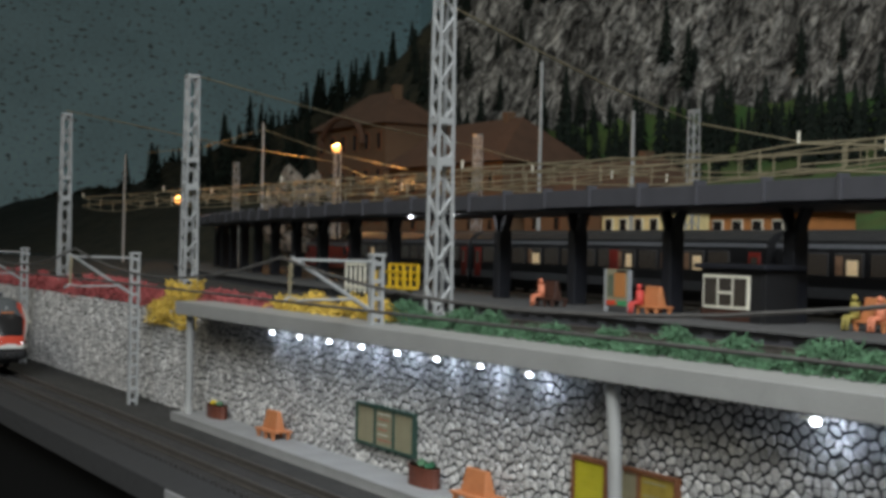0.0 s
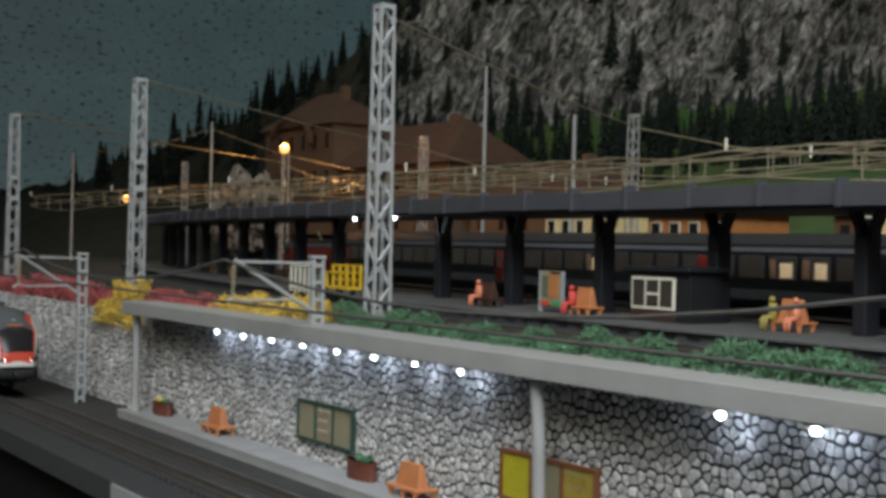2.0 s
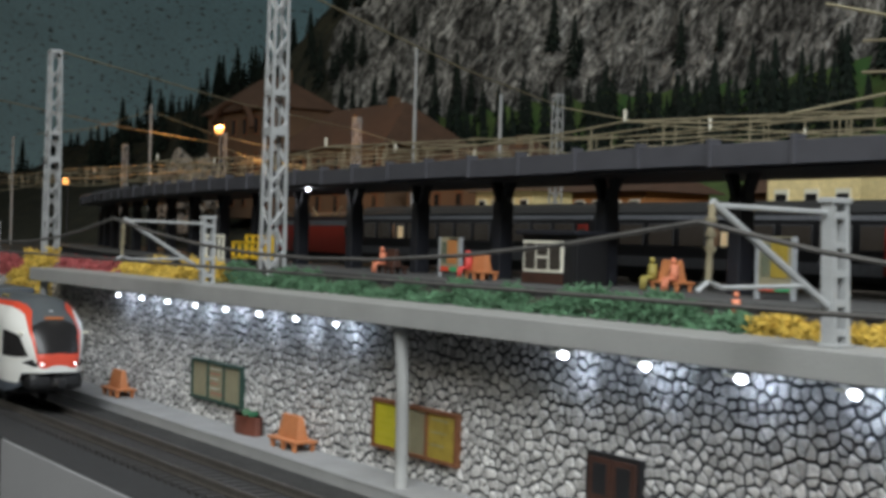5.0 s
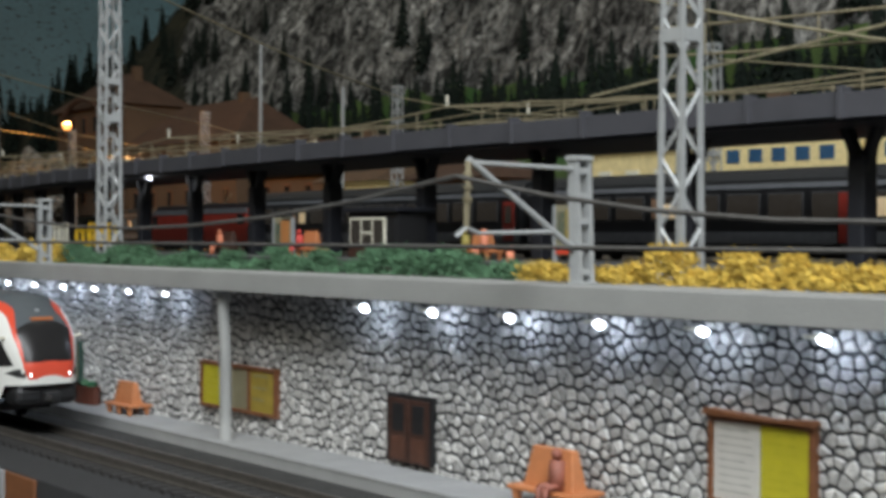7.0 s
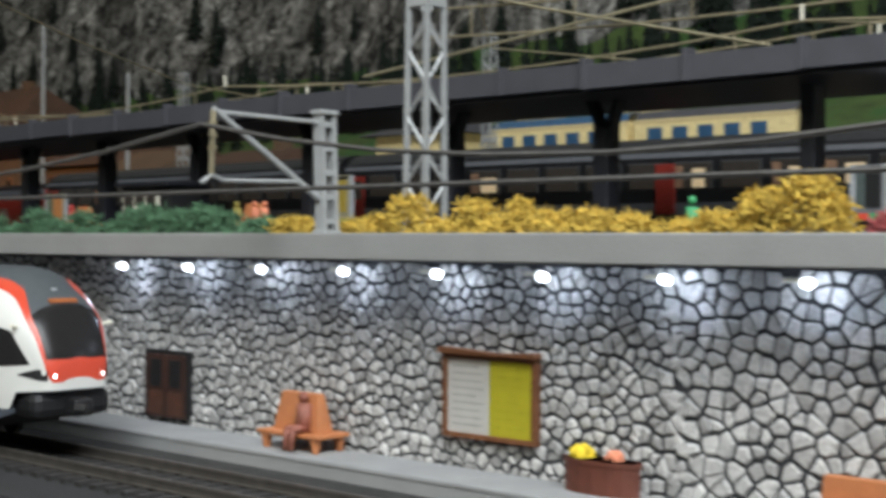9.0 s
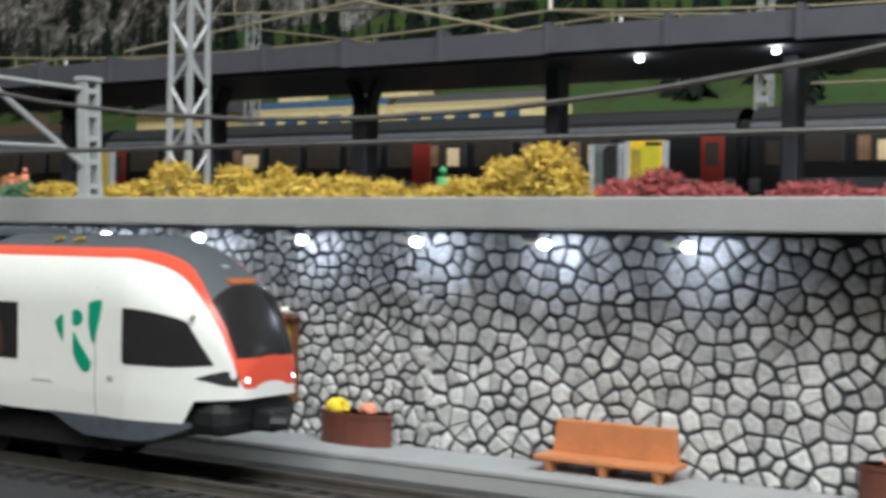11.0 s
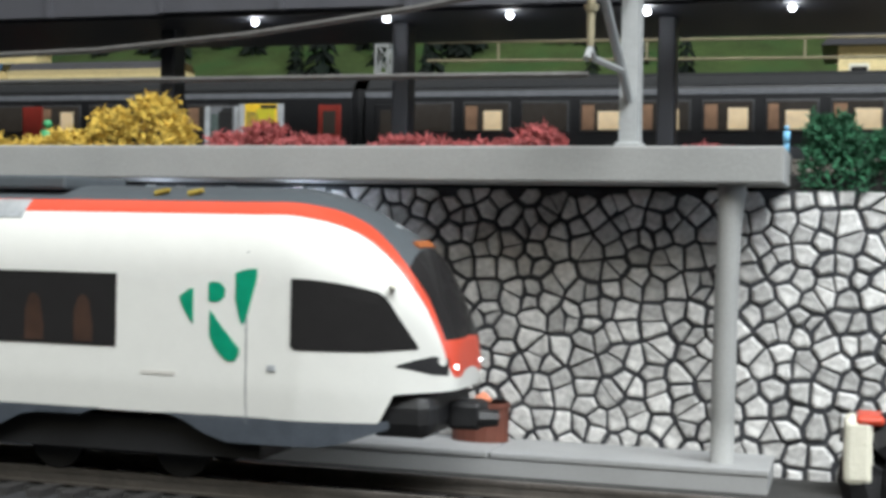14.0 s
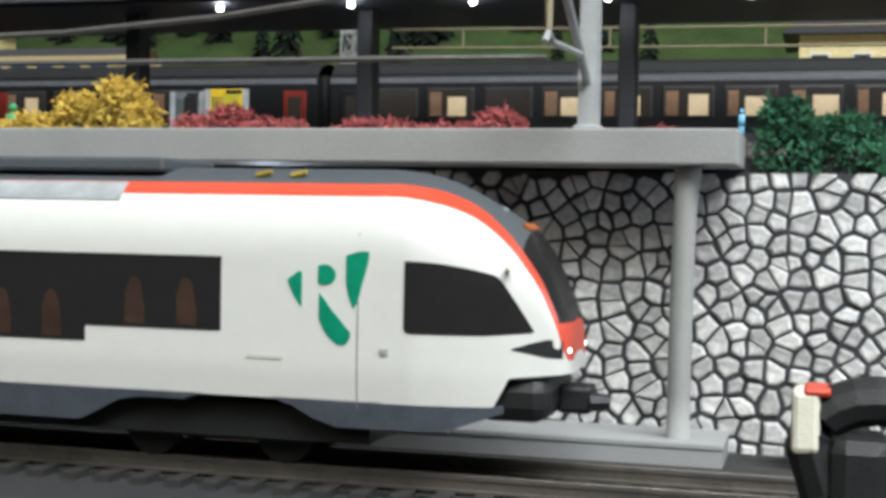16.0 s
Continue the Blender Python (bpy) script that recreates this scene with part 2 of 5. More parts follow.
def bar(bm, a, b, r0, r1=None, seg=6):
    a, b = Vector(a), Vector(b)
    d = b - a
    m = Matrix.Translation((a + b) / 2) @ d.to_track_quat("Z", "Y").to_matrix().to_4x4()
    bmesh.ops.create_cone(bm, cap_ends=True, segments=seg, radius1=r0, radius2=r0 if r1 is None else r1, depth=d.length, matrix=m)
    return bm


def prism(bm, pts, axis, a, b):
    """Extrudes a polygon of (u, v) along an axis from a to b; axis 'y' takes (x, z), 'x' takes (y, z), 'z' takes (x, y)."""
    def at(u, v, w):
        return {"y": (u, w, v), "x": (w, u, v), "z": (u, v, w)}[axis]
    lo, hi = [bm.verts.new(at(u, v, a)) for u, v in pts], [bm.verts.new(at(u, v, b)) for u, v in pts]
    n = len(pts)
    bm.faces.new(lo), bm.faces.new(hi[::-1])
    for i in range(n):
        bm.faces.new((lo[i], hi[i], hi[(i + 1) % n], lo[(i + 1) % n]))
    bmesh.ops.recalc_face_normals(bm, faces=bm.faces)
    return bm


def mesh_of(name, bm, mats):
    me = bpy.data.meshes.new(name)
    bmesh.ops.scale(bm, vec=(U, U, U), verts=bm.verts)
    bm.to_mesh(me)
    bm.free()
    for m in mats if isinstance(mats, (list, tuple)) else [mats]:
        me.materials.append(m)
    return me


def part(name, bm, material, parent=None, label="", smooth=False):
    me = mesh_of(name, bm, material)
    if smooth:
        me.polygons.foreach_set("use_smooth", [True] * len(me.polygons))
    ob = new(name, me)
    if parent:
        ob.parent = parent
    return tagged(ob, label)


def thing(name, x, y, z, label, category, group="", kind="", rz=0.0):
    ob = new(name)
    ob.matrix_basis = pose(x * U, y * U, z * U, 0, 0, rz)
    return tagged(ob, label, category, group, kind)


def tube(bm, pts, r, seg=5):
    """One bent rod through the given points."""
    rings = []
    for i, p in enumerate(pts):
        d = (Vector(pts[min(i + 1, len(pts) - 1)]) - Vector(pts[max(i - 1, 0)])).normalized()
        side = d.cross(Vector((0, 0, 1)) if abs(d.z) < 0.9 else Vector((1, 0, 0))).normalized()
        up = side.cross(d)
        rings.append([bm.verts.new(Vector(p) + r * (math.cos(2 * math.pi * k / seg) * side + math.sin(2 * math.pi * k / seg) * up)) for k in range(seg)])
    for a, b in zip(rings, rings[1:]):
        for k in range(seg):
            bm.faces.new((a[k], a[(k + 1) % seg], b[(k + 1) % seg], b[k]))
    bm.faces.new(rings[0][::-1]), bm.faces.new(rings[-1])
    return bm


def bend(x):
    """The upper platform curves away at its far end."""
    return 0.0012 * min(0.0, x + 5) ** 2


def bent(bm):
    for v in bm.verts:
        v.co.y += bend(v.co.x)
    return bm


def B():
    return bmesh.new()


def structure(name, bm, m, label, category, kind="structure", smooth=False):
    return tagged(part(name, bm, m, None, label, smooth), label, category, "", kind)


def put(x, y, z, rz=0):
    return pose(x * U, y * U, z * U, 0, 0, rz)


RAIL = -0.1  # top of the lower rails
UP = 5.1  # upper yard's ground
ROOF = 5.5  # top of the lower shelter's roof

# ---- hall round the layout ----
structure("floor", box(B(), -560, 400, -300, 400, -101, -100), M["hall"], "grey hall floor below the layout", "floor")
structure("ceiling", box(B(), -560, 400, -300, 400, 200, 203), M["hall"], "dim hall ceiling", "ceiling")
structure("wall_front", box(B(), -560, 400, -303, -300, -100, 200), M["hall"], "plain hall wall behind the visitors", "wall")
structure("backdrop_side", box(B(), -564, -560, -300, 300, -100, 200), M["sky"], "dark blue-grey painted sky on the side wall", "backdrop")
structure("wall_right", box(B(), 400, 403, -300, 400, -100, 200), M["hall"], "plain hall wall", "wall")
structure("backdrop", box(B(), -560, 400, 300, 304, -100, 200), M["sky"], "dark blue-grey painted sky with fine flecks", "backdrop")

# ---- baseboard, lower ground ----
structure("baseboard", box(B(), -160, 110, -7.9, 60, -1.5, -0.5, 0.06), M["edge"], "dark grey table edge that carries the lower tracks", "table edge")
# plain black stands for the dark void here, shade put into the colour
structure("table_front", box(B(), -160, 110, -7.0, 58, -60, -1.5), M["board"], "front below the table edge, its shade put in as black", "table front")
structure("ground", box(B(), -160, 110, -5.75, 0.4, -0.5, -0.42), M["trackbed"], "grey gravel beside the lower track", "ground")
fascia = thing("fascia_panel", -17, -7.9, -0.55, "light grey panel with a faint line drawing on the table edge", "panel", kind="structure")
part("panel", box(B(), -8, 8, -0.12, 0, -24, 0, 0.03), M["panel"], fascia)
for a, b, z in ((-3.5, 1.5, -1.5), (-1.5, 5.0, -1.9), (-6.0, -3.4, -2.3)):
    part("drawn_line", box(B(), a, b, -0.126, -0.11, z - 0.04, z), M["skirt"], fascia)
wood = thing("wooden_panel", -7.7, -7.9, -0.55, "brown wooden strip on the table edge", "panel", kind="structure")
part("panel", box(B(), -1.2, 1.0, -0.1, 0, -24, 0, 0.03), M["brown_frame"], wood)


def track(name, y, z, x0, x1, label, step=0.62, curved=False):
    """Two rails on sleepers; a curved one follows the upper platform's bend."""
    t = thing(name, 0, y, z, label, "track")
    shape = bent if curved else (lambda bm: bm)
    n = 40 if curved else 1
    for s in (-0.825, 0.825):
        bm = B()
        half = ((0.09, -0.27), (0.09, -0.235), (0.018, -0.225), (0.018, -0.09), (0.04, -0.08), (0.04, -0.012), (0.028, 0.0))
        prof = list(half) + [(-u, v) for u, v in half[::-1]]
        rings = [[bm.verts.new((x0 + (x1 - x0) * k / n, s + u, v)) for u, v in prof] for k in range(n + 1)]
        for p, q in zip(rings, rings[1:]):
            for i in range(len(prof)):
                bm.faces.new((p[i], q[i], q[(i + 1) % len(prof)], p[(i + 1) % len(prof)]))
        bm.faces.new(rings[0]), bm.faces.new(rings[-1][::-1])
        bmesh.ops.recalc_face_normals(bm, faces=bm.faces)
        part("rail", shape(bm), M["rail"], t)
    bm = B()
    x = x0
    one = None
    while x < x1:
        if step < 1 and -20 < x < 45:
            if one is None:
                one = part("sleeper", box(B(), 0, 0.27, -1.5, 1.5, -0.4, -0.27), M["sleeper"], t)
                ob = one
            else:
                ob = new("sleeper", one.data)
                ob.parent = t
            ob.location = (x * U, 0, 0)
        else:
            box(bm, x, x + 0.27, -1.5, 1.5, -0.4, -0.27)
        x += step
    tagged(part("sleeper_row", shape(bm), M["sleeper"], t), "dark plastic sleepers", kind="stuff")
    return t


track("track", -4.7, RAIL, -150, 100, "single railway track beside the low platform")

# ---- lower platform ----
pl = thing("platform", 0, 0, 0, "light grey concrete platform along the stone wall", "platform", kind="structure")
bm = B()
box(bm, -42.6, 33.85, -1.735, -0.02, -0.5, -0.12)
part("base", bm, M["platform"], pl)
x = -42.6
while x < 33.8:
    bm = B()
    box(bm, x + 0.02, min(x + 5.1, 33.87), -1.76, -0.02, -0.12, 0, 0.03)
    part("slab", bm, M["platform"], pl)
    x += 5.11

# ---- retaining wall ----
wall = thing("wall_stone", 0, 0, 0, "grey rubble stone retaining wall with dark joints", "wall", kind="structure")
part("core", box(B(), -130, 100, 0.06, 0.5, -0.6, 4.8), M["mortar"], wall)


def stone_cells(x0, x1, z0, z1, rng, w=0.60, h=0.52):
    """Random polygons that fill a rectangle, like rubble masonry."""
    nx, nz = int((x1 - x0) / w) + 1, int((z1 - z0) / h)
    hh = (z1 - z0) / nz
    seeds = {}
    for i in range(-1, nx + 1):
        for j in range(-1, nz + 1):
            seeds[i, j] = (x0 + (i + 0.5 + 0.5 * (j % 2) + rng.uniform(-0.47, 0.47)) * w, z0 + (j + 0.5 + rng.uniform(-0.45, 0.45)) * hh)
    out = []
    for i in range(nx):
        for j in range(nz):
            cx, cz = seeds[i, j]
            poly = [(cx - w, max(z0, cz - h)), (cx + w, max(z0, cz - h)), (cx + w, min(z1, cz + h)), (cx - w, min(z1, cz + h))]
            for a in (-2, -1, 0, 1, 2):
                for b in (-2, -1, 0, 1, 2):
                    if (a or b) and (i + a, j + b) in seeds:
                        ox, oz = seeds[i + a, j + b]
                        mx, mz, dx, dz = (cx + ox) / 2, (cz + oz) / 2, ox - cx, oz - cz
                        res = []
                        for k in range(len(poly)):
                            p, q = poly[k], poly[(k + 1) % len(poly)]
                            sp, sq = (p[0] - mx) * dx + (p[1] - mz) * dz, (q[0] - mx) * dx + (q[1] - mz) * dz
                            if sp <= 0:
                                res.append(p)
                            if sp * sq < 0:
                                f = sp / (sp - sq)
                                res.append((p[0] + f * (q[0] - p[0]), p[1] + f * (q[1] - p[1])))
                        poly = res
                        if not poly:
                            break
                if not poly:
                    break
            if len(poly) > 2:
                out.append((cx, cz, poly))
    return out


def add_stone(bm, cx, cz, poly, rng, ox=0.0, oz=0.0):
    """A stone that stands proud of the wall's face, with a narrower top than foot."""
    gap, depth = rng.uniform(0.018, 0.05), rng.uniform(0.05, 0.11)
    tilt = (rng.uniform(-0.03, 0.03), rng.uniform(-0.03, 0.03))
    rings = []
    for g, y in ((gap, 0.08), (gap + 0.015, 0.08 - depth * 0.75), (gap + 0.05, 0.08 - depth)):
        ring = []
        for px, pz in poly:
            d = math.hypot(px - cx, pz - cz) or 1
            k = max(0.25, 1 - g * 1.25 / d)
            jx, jz = cx + (px - cx) * k, cz + (pz - cz) * k
            ring.append(bm.verts.new((jx - ox, y + (jx - cx) * tilt[0] + (jz - cz) * tilt[1], jz - oz)))
        rings.append(ring)
    n = len(poly)
    for a, b in zip(rings, rings[1:]):
        for i in range(n):
            bm.faces.new((a[i], a[(i + 1) % n], b[(i + 1) % n], b[i]))
    bm.faces.new(rings[-1])


# ---- lower shelter ----
sh = thing("platform_shelter", 0, 0, 0, "long flat concrete shelter roof with lamps under its edge", "shelter")
bm = B()
box(bm, -42.3, 34.0, -1.75, 1.2, ROOF - 0.64, ROOF, 0.04)
part("roof", bm, M["concrete"], sh, "grey concrete roof slab")
for x, lean in ((-41.4, 0), (-7.25, -0.25), (33.03, 0.08)):
    bm = B()
    rings = []
    for k in range(7):
        z = ROOF - 0.64 - (ROOF - 0.64) * k / 6
        r = 0.21 if k else 0.25
        cx = x + lean * (1 - k / 6) ** 3
        rings.append([bm.verts.new((cx + r * math.cos(a * math.pi / 6), -1.25 + 0.2 * math.sin(a * math.pi / 6), z)) for a in range(12)])
    for a, b in zip(rings, rings[1:]):
        for i in range(12):
            bm.faces.new((a[i], b[i], b[(i + 1) % 12], a[(i + 1) % 12]))
    bm.faces.new(rings[-1])
    part("post", bm, M["concrete"], sh, smooth=True)
LAMPS = [-32.5 + 2.87 * i for i in range(8)] + [-0.42 + 3.13 * i for i in range(9)]
for x in LAMPS:
    bm = B()
    bmesh.ops.create_icosphere(bm, subdivisions=2, radius=0.085 if x < -10 else 0.125, matrix=Matrix.Translation((x, -0.7, ROOF - 0.94)) @ Matrix.Diagonal((1.1, 1.1, 0.85, 1)))
    led = part("lamp", bm, M["led"], sh, "small white glowing lamp", True)
    part("lamp_stem", bar(B(), (x - 0.5, -0.7, ROOF - 0.89), (x - 0.1, -0.7, ROOF - 0.89), 0.05, None, 6), M["whitebox"], sh, "thin white lamp stem")
    glow_lamp("lamp_light", x + 0.1, -0.68, ROOF - 1.08, 0.0046, (0.66, 0.79, 1.0), 0.1)


# ---- things on the lower platform ----
def bench(x, y, w, label, double=True, paint="bench"):
    """A moulded bench; the double kind has one tapered back between two seats."""
    t = thing("bench", x, y, 0, label, "bench", "platform benches")
    d = 0.58 if double else 0.45
    low = 0.0 if double else 0.13
    part("seat", box(B(), -w / 2, w / 2, -d, d, 0.36 - low, 0.47 - low, 0.03), M[paint], t)
    bm = B()
    lo, hi, top = (w * 0.38, w * 0.30, 1.45) if double else (w * 0.46, w * 0.44, 1.0)
    c = 0.0 if double else d - 0.14
    ring = [[bm.verts.new((sx * L, c + sy * th, z)) for sx, sy in ((-1, -1), (1, -1), (1, 1), (-1, 1))] for L, th, z in ((lo, 0.26 if double else 0.13, 0.45 - low), (hi, 0.11, top))]
    for k in range(4):
        bm.faces.new((ring[0][k], ring[0][(k + 1) % 4], ring[1][(k + 1) % 4], ring[1][k]))
    bm.faces.new(ring[0][::-1]), bm.faces.new(ring[1])
    bmesh.ops.bevel(bm, geom=bm.edges[:], offset=0.035, segments=2, affect="EDGES", profile=0.5)
    part("backrest", bm, M[paint], t)
    for u in (-0.4, 0, 0.4):
        for s in (-1, 1):
            part("leg", bar(B(), (u * w, s * (d - 0.18), 0), (u * w, s * (d - 0.16), 0.38 - low), 0.09, 0.15, 8), M[paint], t)
    return t


for x, w, text in ((-32.2, 2.3, "orange-brown moulded double bench on the platform"), (-15.3, 2.4, "orange-brown moulded double bench near the stone wall")):
    bench(x, -0.68, w, text).scale = (0.85, 0.85, 0.82)
bench(7.5, -0.68, 2.3, "orange-brown moulded double bench with a small figure on it")
bench(23.05, -0.75, 2.95, "long low orange wooden bench on the platform", False)


def figure(x, y, z, m, label, seated=True, rz=0.0, s=1.0):
    """A small seated or standing figure as one plain shape."""
    bm = B()
    if seated:
        bar(bm, (0, 0, 0.0), (0, 0.05, 0.75), 0.24, 0.2, 8)
        bar(bm, (-0.1, 0, 0.1), (-0.12, -0.5, 0.1), 0.11, 0.09, 6)
        bar(bm, (0.1, 0, 0.1), (0.12, -0.5, 0.1), 0.11, 0.09, 6)
        bar(bm, (-0.12, -0.5, 0.1), (-0.12, -0.55, -0.45), 0.09, 0.07, 6)
        bar(bm, (0.12, -0.5, 0.1), (0.12, -0.55, -0.45), 0.09, 0.07, 6)
        top = 0.92
    else:
        bar(bm, (-0.08, 0, 0), (-0.05, 0, 0.8), 0.09, 0.12, 6)
        bar(bm, (0.08, 0, 0), (0.05, 0, 0.8), 0.09, 0.12, 6)
        bar(bm, (0, 0, 0.75), (0, 0, 1.5), 0.2, 0.22, 8)
        top = 1.72
    bmesh.ops.create_icosphere(bm, subdivisions=2, radius=0.15, matrix=Matrix.Translation((0, 0, top)))
    bmesh.ops.scale(bm, vec=(s, s, s), verts=bm.verts)
    ob = part("figurine", bm, m, None, label, True)
    ob.matrix_basis = put(x, y, z, rz)
    return tagged(ob, label, "figurine")


figure(7.85, -0.98, 0.5, M["figbrown"], "small seated brown figurine on the bench", s=0.95)


def planter(x, y, w, h, label, flowers):
    t = thing("flower_box", x, y, 0, label, "flower box", "flower boxes on the platform")
    bm = B()
    pts = [(w / 2 * math.cos(a * math.pi / 8) ** 1, 0.36 * math.sin(a * math.pi / 8)) for a in range(16)]
    prism(bm, pts, "z", 0, h)
    part("tub", bm, M["box"], t)
    bm = B()
    prism(bm, [(u * 1.05, v * 1.05) for u, v in pts], "z", h - 0.1, h)
    part("rim", bm, M["box"], t)
    rng = random.Random(int(x * 7))
    for dx, r, m in flowers:
        bm = B()
        for _ in range(26):
            d = Vector((rng.gauss(0, 1), rng.gauss(0, 1), rng.gauss(0.4, 0.8))).normalized()
            bmesh.ops.create_icosphere(bm, subdivisions=1, radius=r * rng.uniform(0.35, 0.55), matrix=Matrix.Translation(Vector((dx, 0, h)) + d * r * 0.6))
        part("flower_head", bm, m, t, "round flower head", True)
    return t


def tuft(rng, cells, count, length, r):
    """Curled, three-sided fibres thrown into boxes of space, like dyed lichen."""
    bm = B()
    for x0, x1, y0, y1, z0, z1 in cells:
        for _ in range(count):
            p = Vector((rng.uniform(x0, x1), rng.uniform(y0, y1), rng.uniform(z0, z1)))
            d = Vector((rng.gauss(0, 1), rng.gauss(0, 1), rng.gauss(0.3, 0.8))).normalized()
            rings = []
            L, rr = length * rng.uniform(0.6, 1.3), r * rng.uniform(0.7, 1.4)
            for k in range(4):
                side = d.orthogonal().normalized()
                up = d.cross(side)
                f = rr * (1, 1.1, 0.8, 0.25)[k]
                rings.append([bm.verts.new(p + f * (math.cos(a * 2.0944) * side + math.sin(a * 2.0944) * up)) for a in range(3)])
                p = p + d * L / 3
                d = (d + 0.6 * Vector((rng.gauss(0, 1), rng.gauss(0, 1), rng.gauss(0, 1)))).normalized()
            for a, b in zip(rings, rings[1:]):
                for i in range(3):
                    bm.faces.new((a[i], a[(i + 1) % 3], b[(i + 1) % 3], b[i]))
            bm.faces.new(rings[-1])
    return bm


planter(-39.5, -0.5, 2.0, 0.62, "dark red flower box with yellow flowers", [(-0.5, 0.17, M["flower_yellow"]), (0.3, 0.2, M["veg_green"])])
planter(-19.2, -0.5, 1.9, 0.7, "dark red flower box with green plants", [(-0.2, 0.22, M["veg_green"]), (0.4, 0.2, M["veg_dark"])])
planter(16.7, -0.5, 1.9, 0.72, "dark red flower box with orange and yellow flowers", [(-0.5, 0.3, M["flower_yellow"]), (0.3, 0.24, M["flower_orange"])])
planter(28.45, -0.5, 1.1, 0.74, "small dark red tub with an orange flower", [(0.05, 0.17, M["flower_orange"])])


def notice_board(x0, x1, z0, z1, frame_m, panels, label, roof=False):
    t = thing("notice_board", (x0 + x1) / 2, 0, (z0 + z1) / 2, label, "notice board")
    w, h = (x1 - x0) / 2, (z1 - z0) / 2
    f = 0.12
    for n, q in (("top_rail", (-w, w, h - f, h)), ("bottom_rail", (-w, w, -h, -h + f)), ("left_rail", (-w, -w + f, -h + f, h - f)), ("right_rail", (w - f, w, -h + f, h - f))):
        part(n, box(B(), q[0], q[1], -0.2, 0.02, q[2], q[3], 0.015), frame_m, t)
    if roof:
        bm = B()
        prism(bm, [(-w - 0.06, h), (w + 0.06, h), (w + 0.02, h + 0.12), (0.3, h + 0.04), (-w, h + 0.14)], "y", -0.34, 0.02)
        part("cap", bm, frame_m, t)
    n = len(panels)
    iw = (2 * w - 2 * f) / n
    for k, (m, lines) in enumerate(panels):
        a = -w + f + iw * k
        sheet = part("poster", box(B(), a + 0.01, a + iw - 0.01, -0.13, 0.0, -h + f, h - f), m, t)
        if k and n == 3:
            part("divider", box(B(), a - 0.07, a + 0.07, -0.19, 0.0, -h + f, h - f, 0.01), frame_m, t)
        rng = random.Random(k + int(x0 * 3))
        for j in range(lines):
            zz = h - f - 0.15 - j * (2 * h - 2 * f - 0.2) / max(lines, 1)
            b = box(B(), a + iw * 0.12, a + iw * rng.uniform(0.6, 0.9), -0.136, -0.12, zz - 0.05, zz)
            part("text_bar", b, M[("print_white", "print_red")[j % 2]] if lines == 6 else M["ink_grey"] if m == M["poster_grey"] else M["ink_olive"] if m == M["poster_yellow"] else M["ink"], sheet)
    return t


notice_board(-25.3, -20.6, 0.72, 2.34, M["green_frame"], [(M["poster_tan"], 0), (M["poster_tan"], 6), (M["poster_tan"], 0)], "dark green framed timetable board on the stone wall")
notice_board(-10.8, -5.95, 0.70, 2.3, M["brown_frame"], [(M["poster_yellow"], 5), (M["poster_tan"], 5), (M["poster_ochre"], 3)], "brown framed notice board with three faded posters")
notice_board(11.85, 14.65, 0.72, 2.7, M["brown_frame"], [(M["poster_grey"], 9), (M["poster_yellow"], 8)], "brown framed timetable board with a white and a yellow sheet", True)

dr = thing("door_wall", 1.0, 0, 0, "dark brown double door in the stone wall", "door")
part("frame", box(B(), -1.05, 1.05, -0.14, 0.05, 0.15, 2.12, 0.02), M["black"], dr)
for s in (-1, 1):
    leaf = part("door_leaf", box(B(), min(0.02 * s, 0.92 * s), max(0.02 * s, 0.92 * s), -0.18, -0.1, 0.17, 2.0, 0.015), M["door"], dr)
    part("panel", box(B(), min(0.15 * s, 0.78 * s), max(0.15 * s, 0.78 * s), -0.2, -0.17, 0.25, 0.9, 0.015), M["door_panel"], leaf)
    part("pane", box(B(), min(0.2 * s, 0.72 * s), max(0.2 * s, 0.72 * s), -0.195, -0.17, 1.05, 1.85, 0.01), M["black"], leaf)

# ---- hedges along the wall's top ----
HEDGES = [
    ("veg_red", -100, -51, 4.7, 6.2, "red lichen bushes along the wall's top"),
    ("veg_yellow", -50.8, -44, 3.9, 6.7, "yellow lichen bush that hangs over the wall"),
    ("veg_red", -44, -35.5, 5.0, 6.1, "red lichen bushes behind the shelter roof"),
    ("veg_yellow", -35, -23.5, 5.4, 6.4, "yellow lichen bushes on the shelter roof"),
    ("veg_green", -23.5, 5, 5.4, 6.2, "green lichen hedge on the shelter roof"),
    ("veg_yellow", 5, 9, 5.4, 6.3, "yellow lichen bush on the shelter roof"),
    ("veg_yellow", 9.3, 13.8, 5.4, 6.5, "yellow lichen bush on the shelter roof"),
    ("veg_yellow", 14, 17.2, 5.4, 6.2, "yellow lichen bush on the shelter roof"),
    ("veg_yellow", 17.6, 21.6, 5.4, 6.5, "tall yellow lichen bush on the shelter roof"),
    ("veg_red", 22.2, 25.1, 5.4, 6.05, "red lichen bushes on the shelter roof"),
    ("veg_red", 25.8, 29.7, 5.4, 6.0, "red lichen bushes on the shelter roof"),
    ("veg_red", 31.9, 33.0, 5.4, 5.65, "small red lichen tuft on the shelter roof"),
    ("veg_dark", 34.2, 41, 4.55, 6.7, "dark green bush on the wall's top"),
]
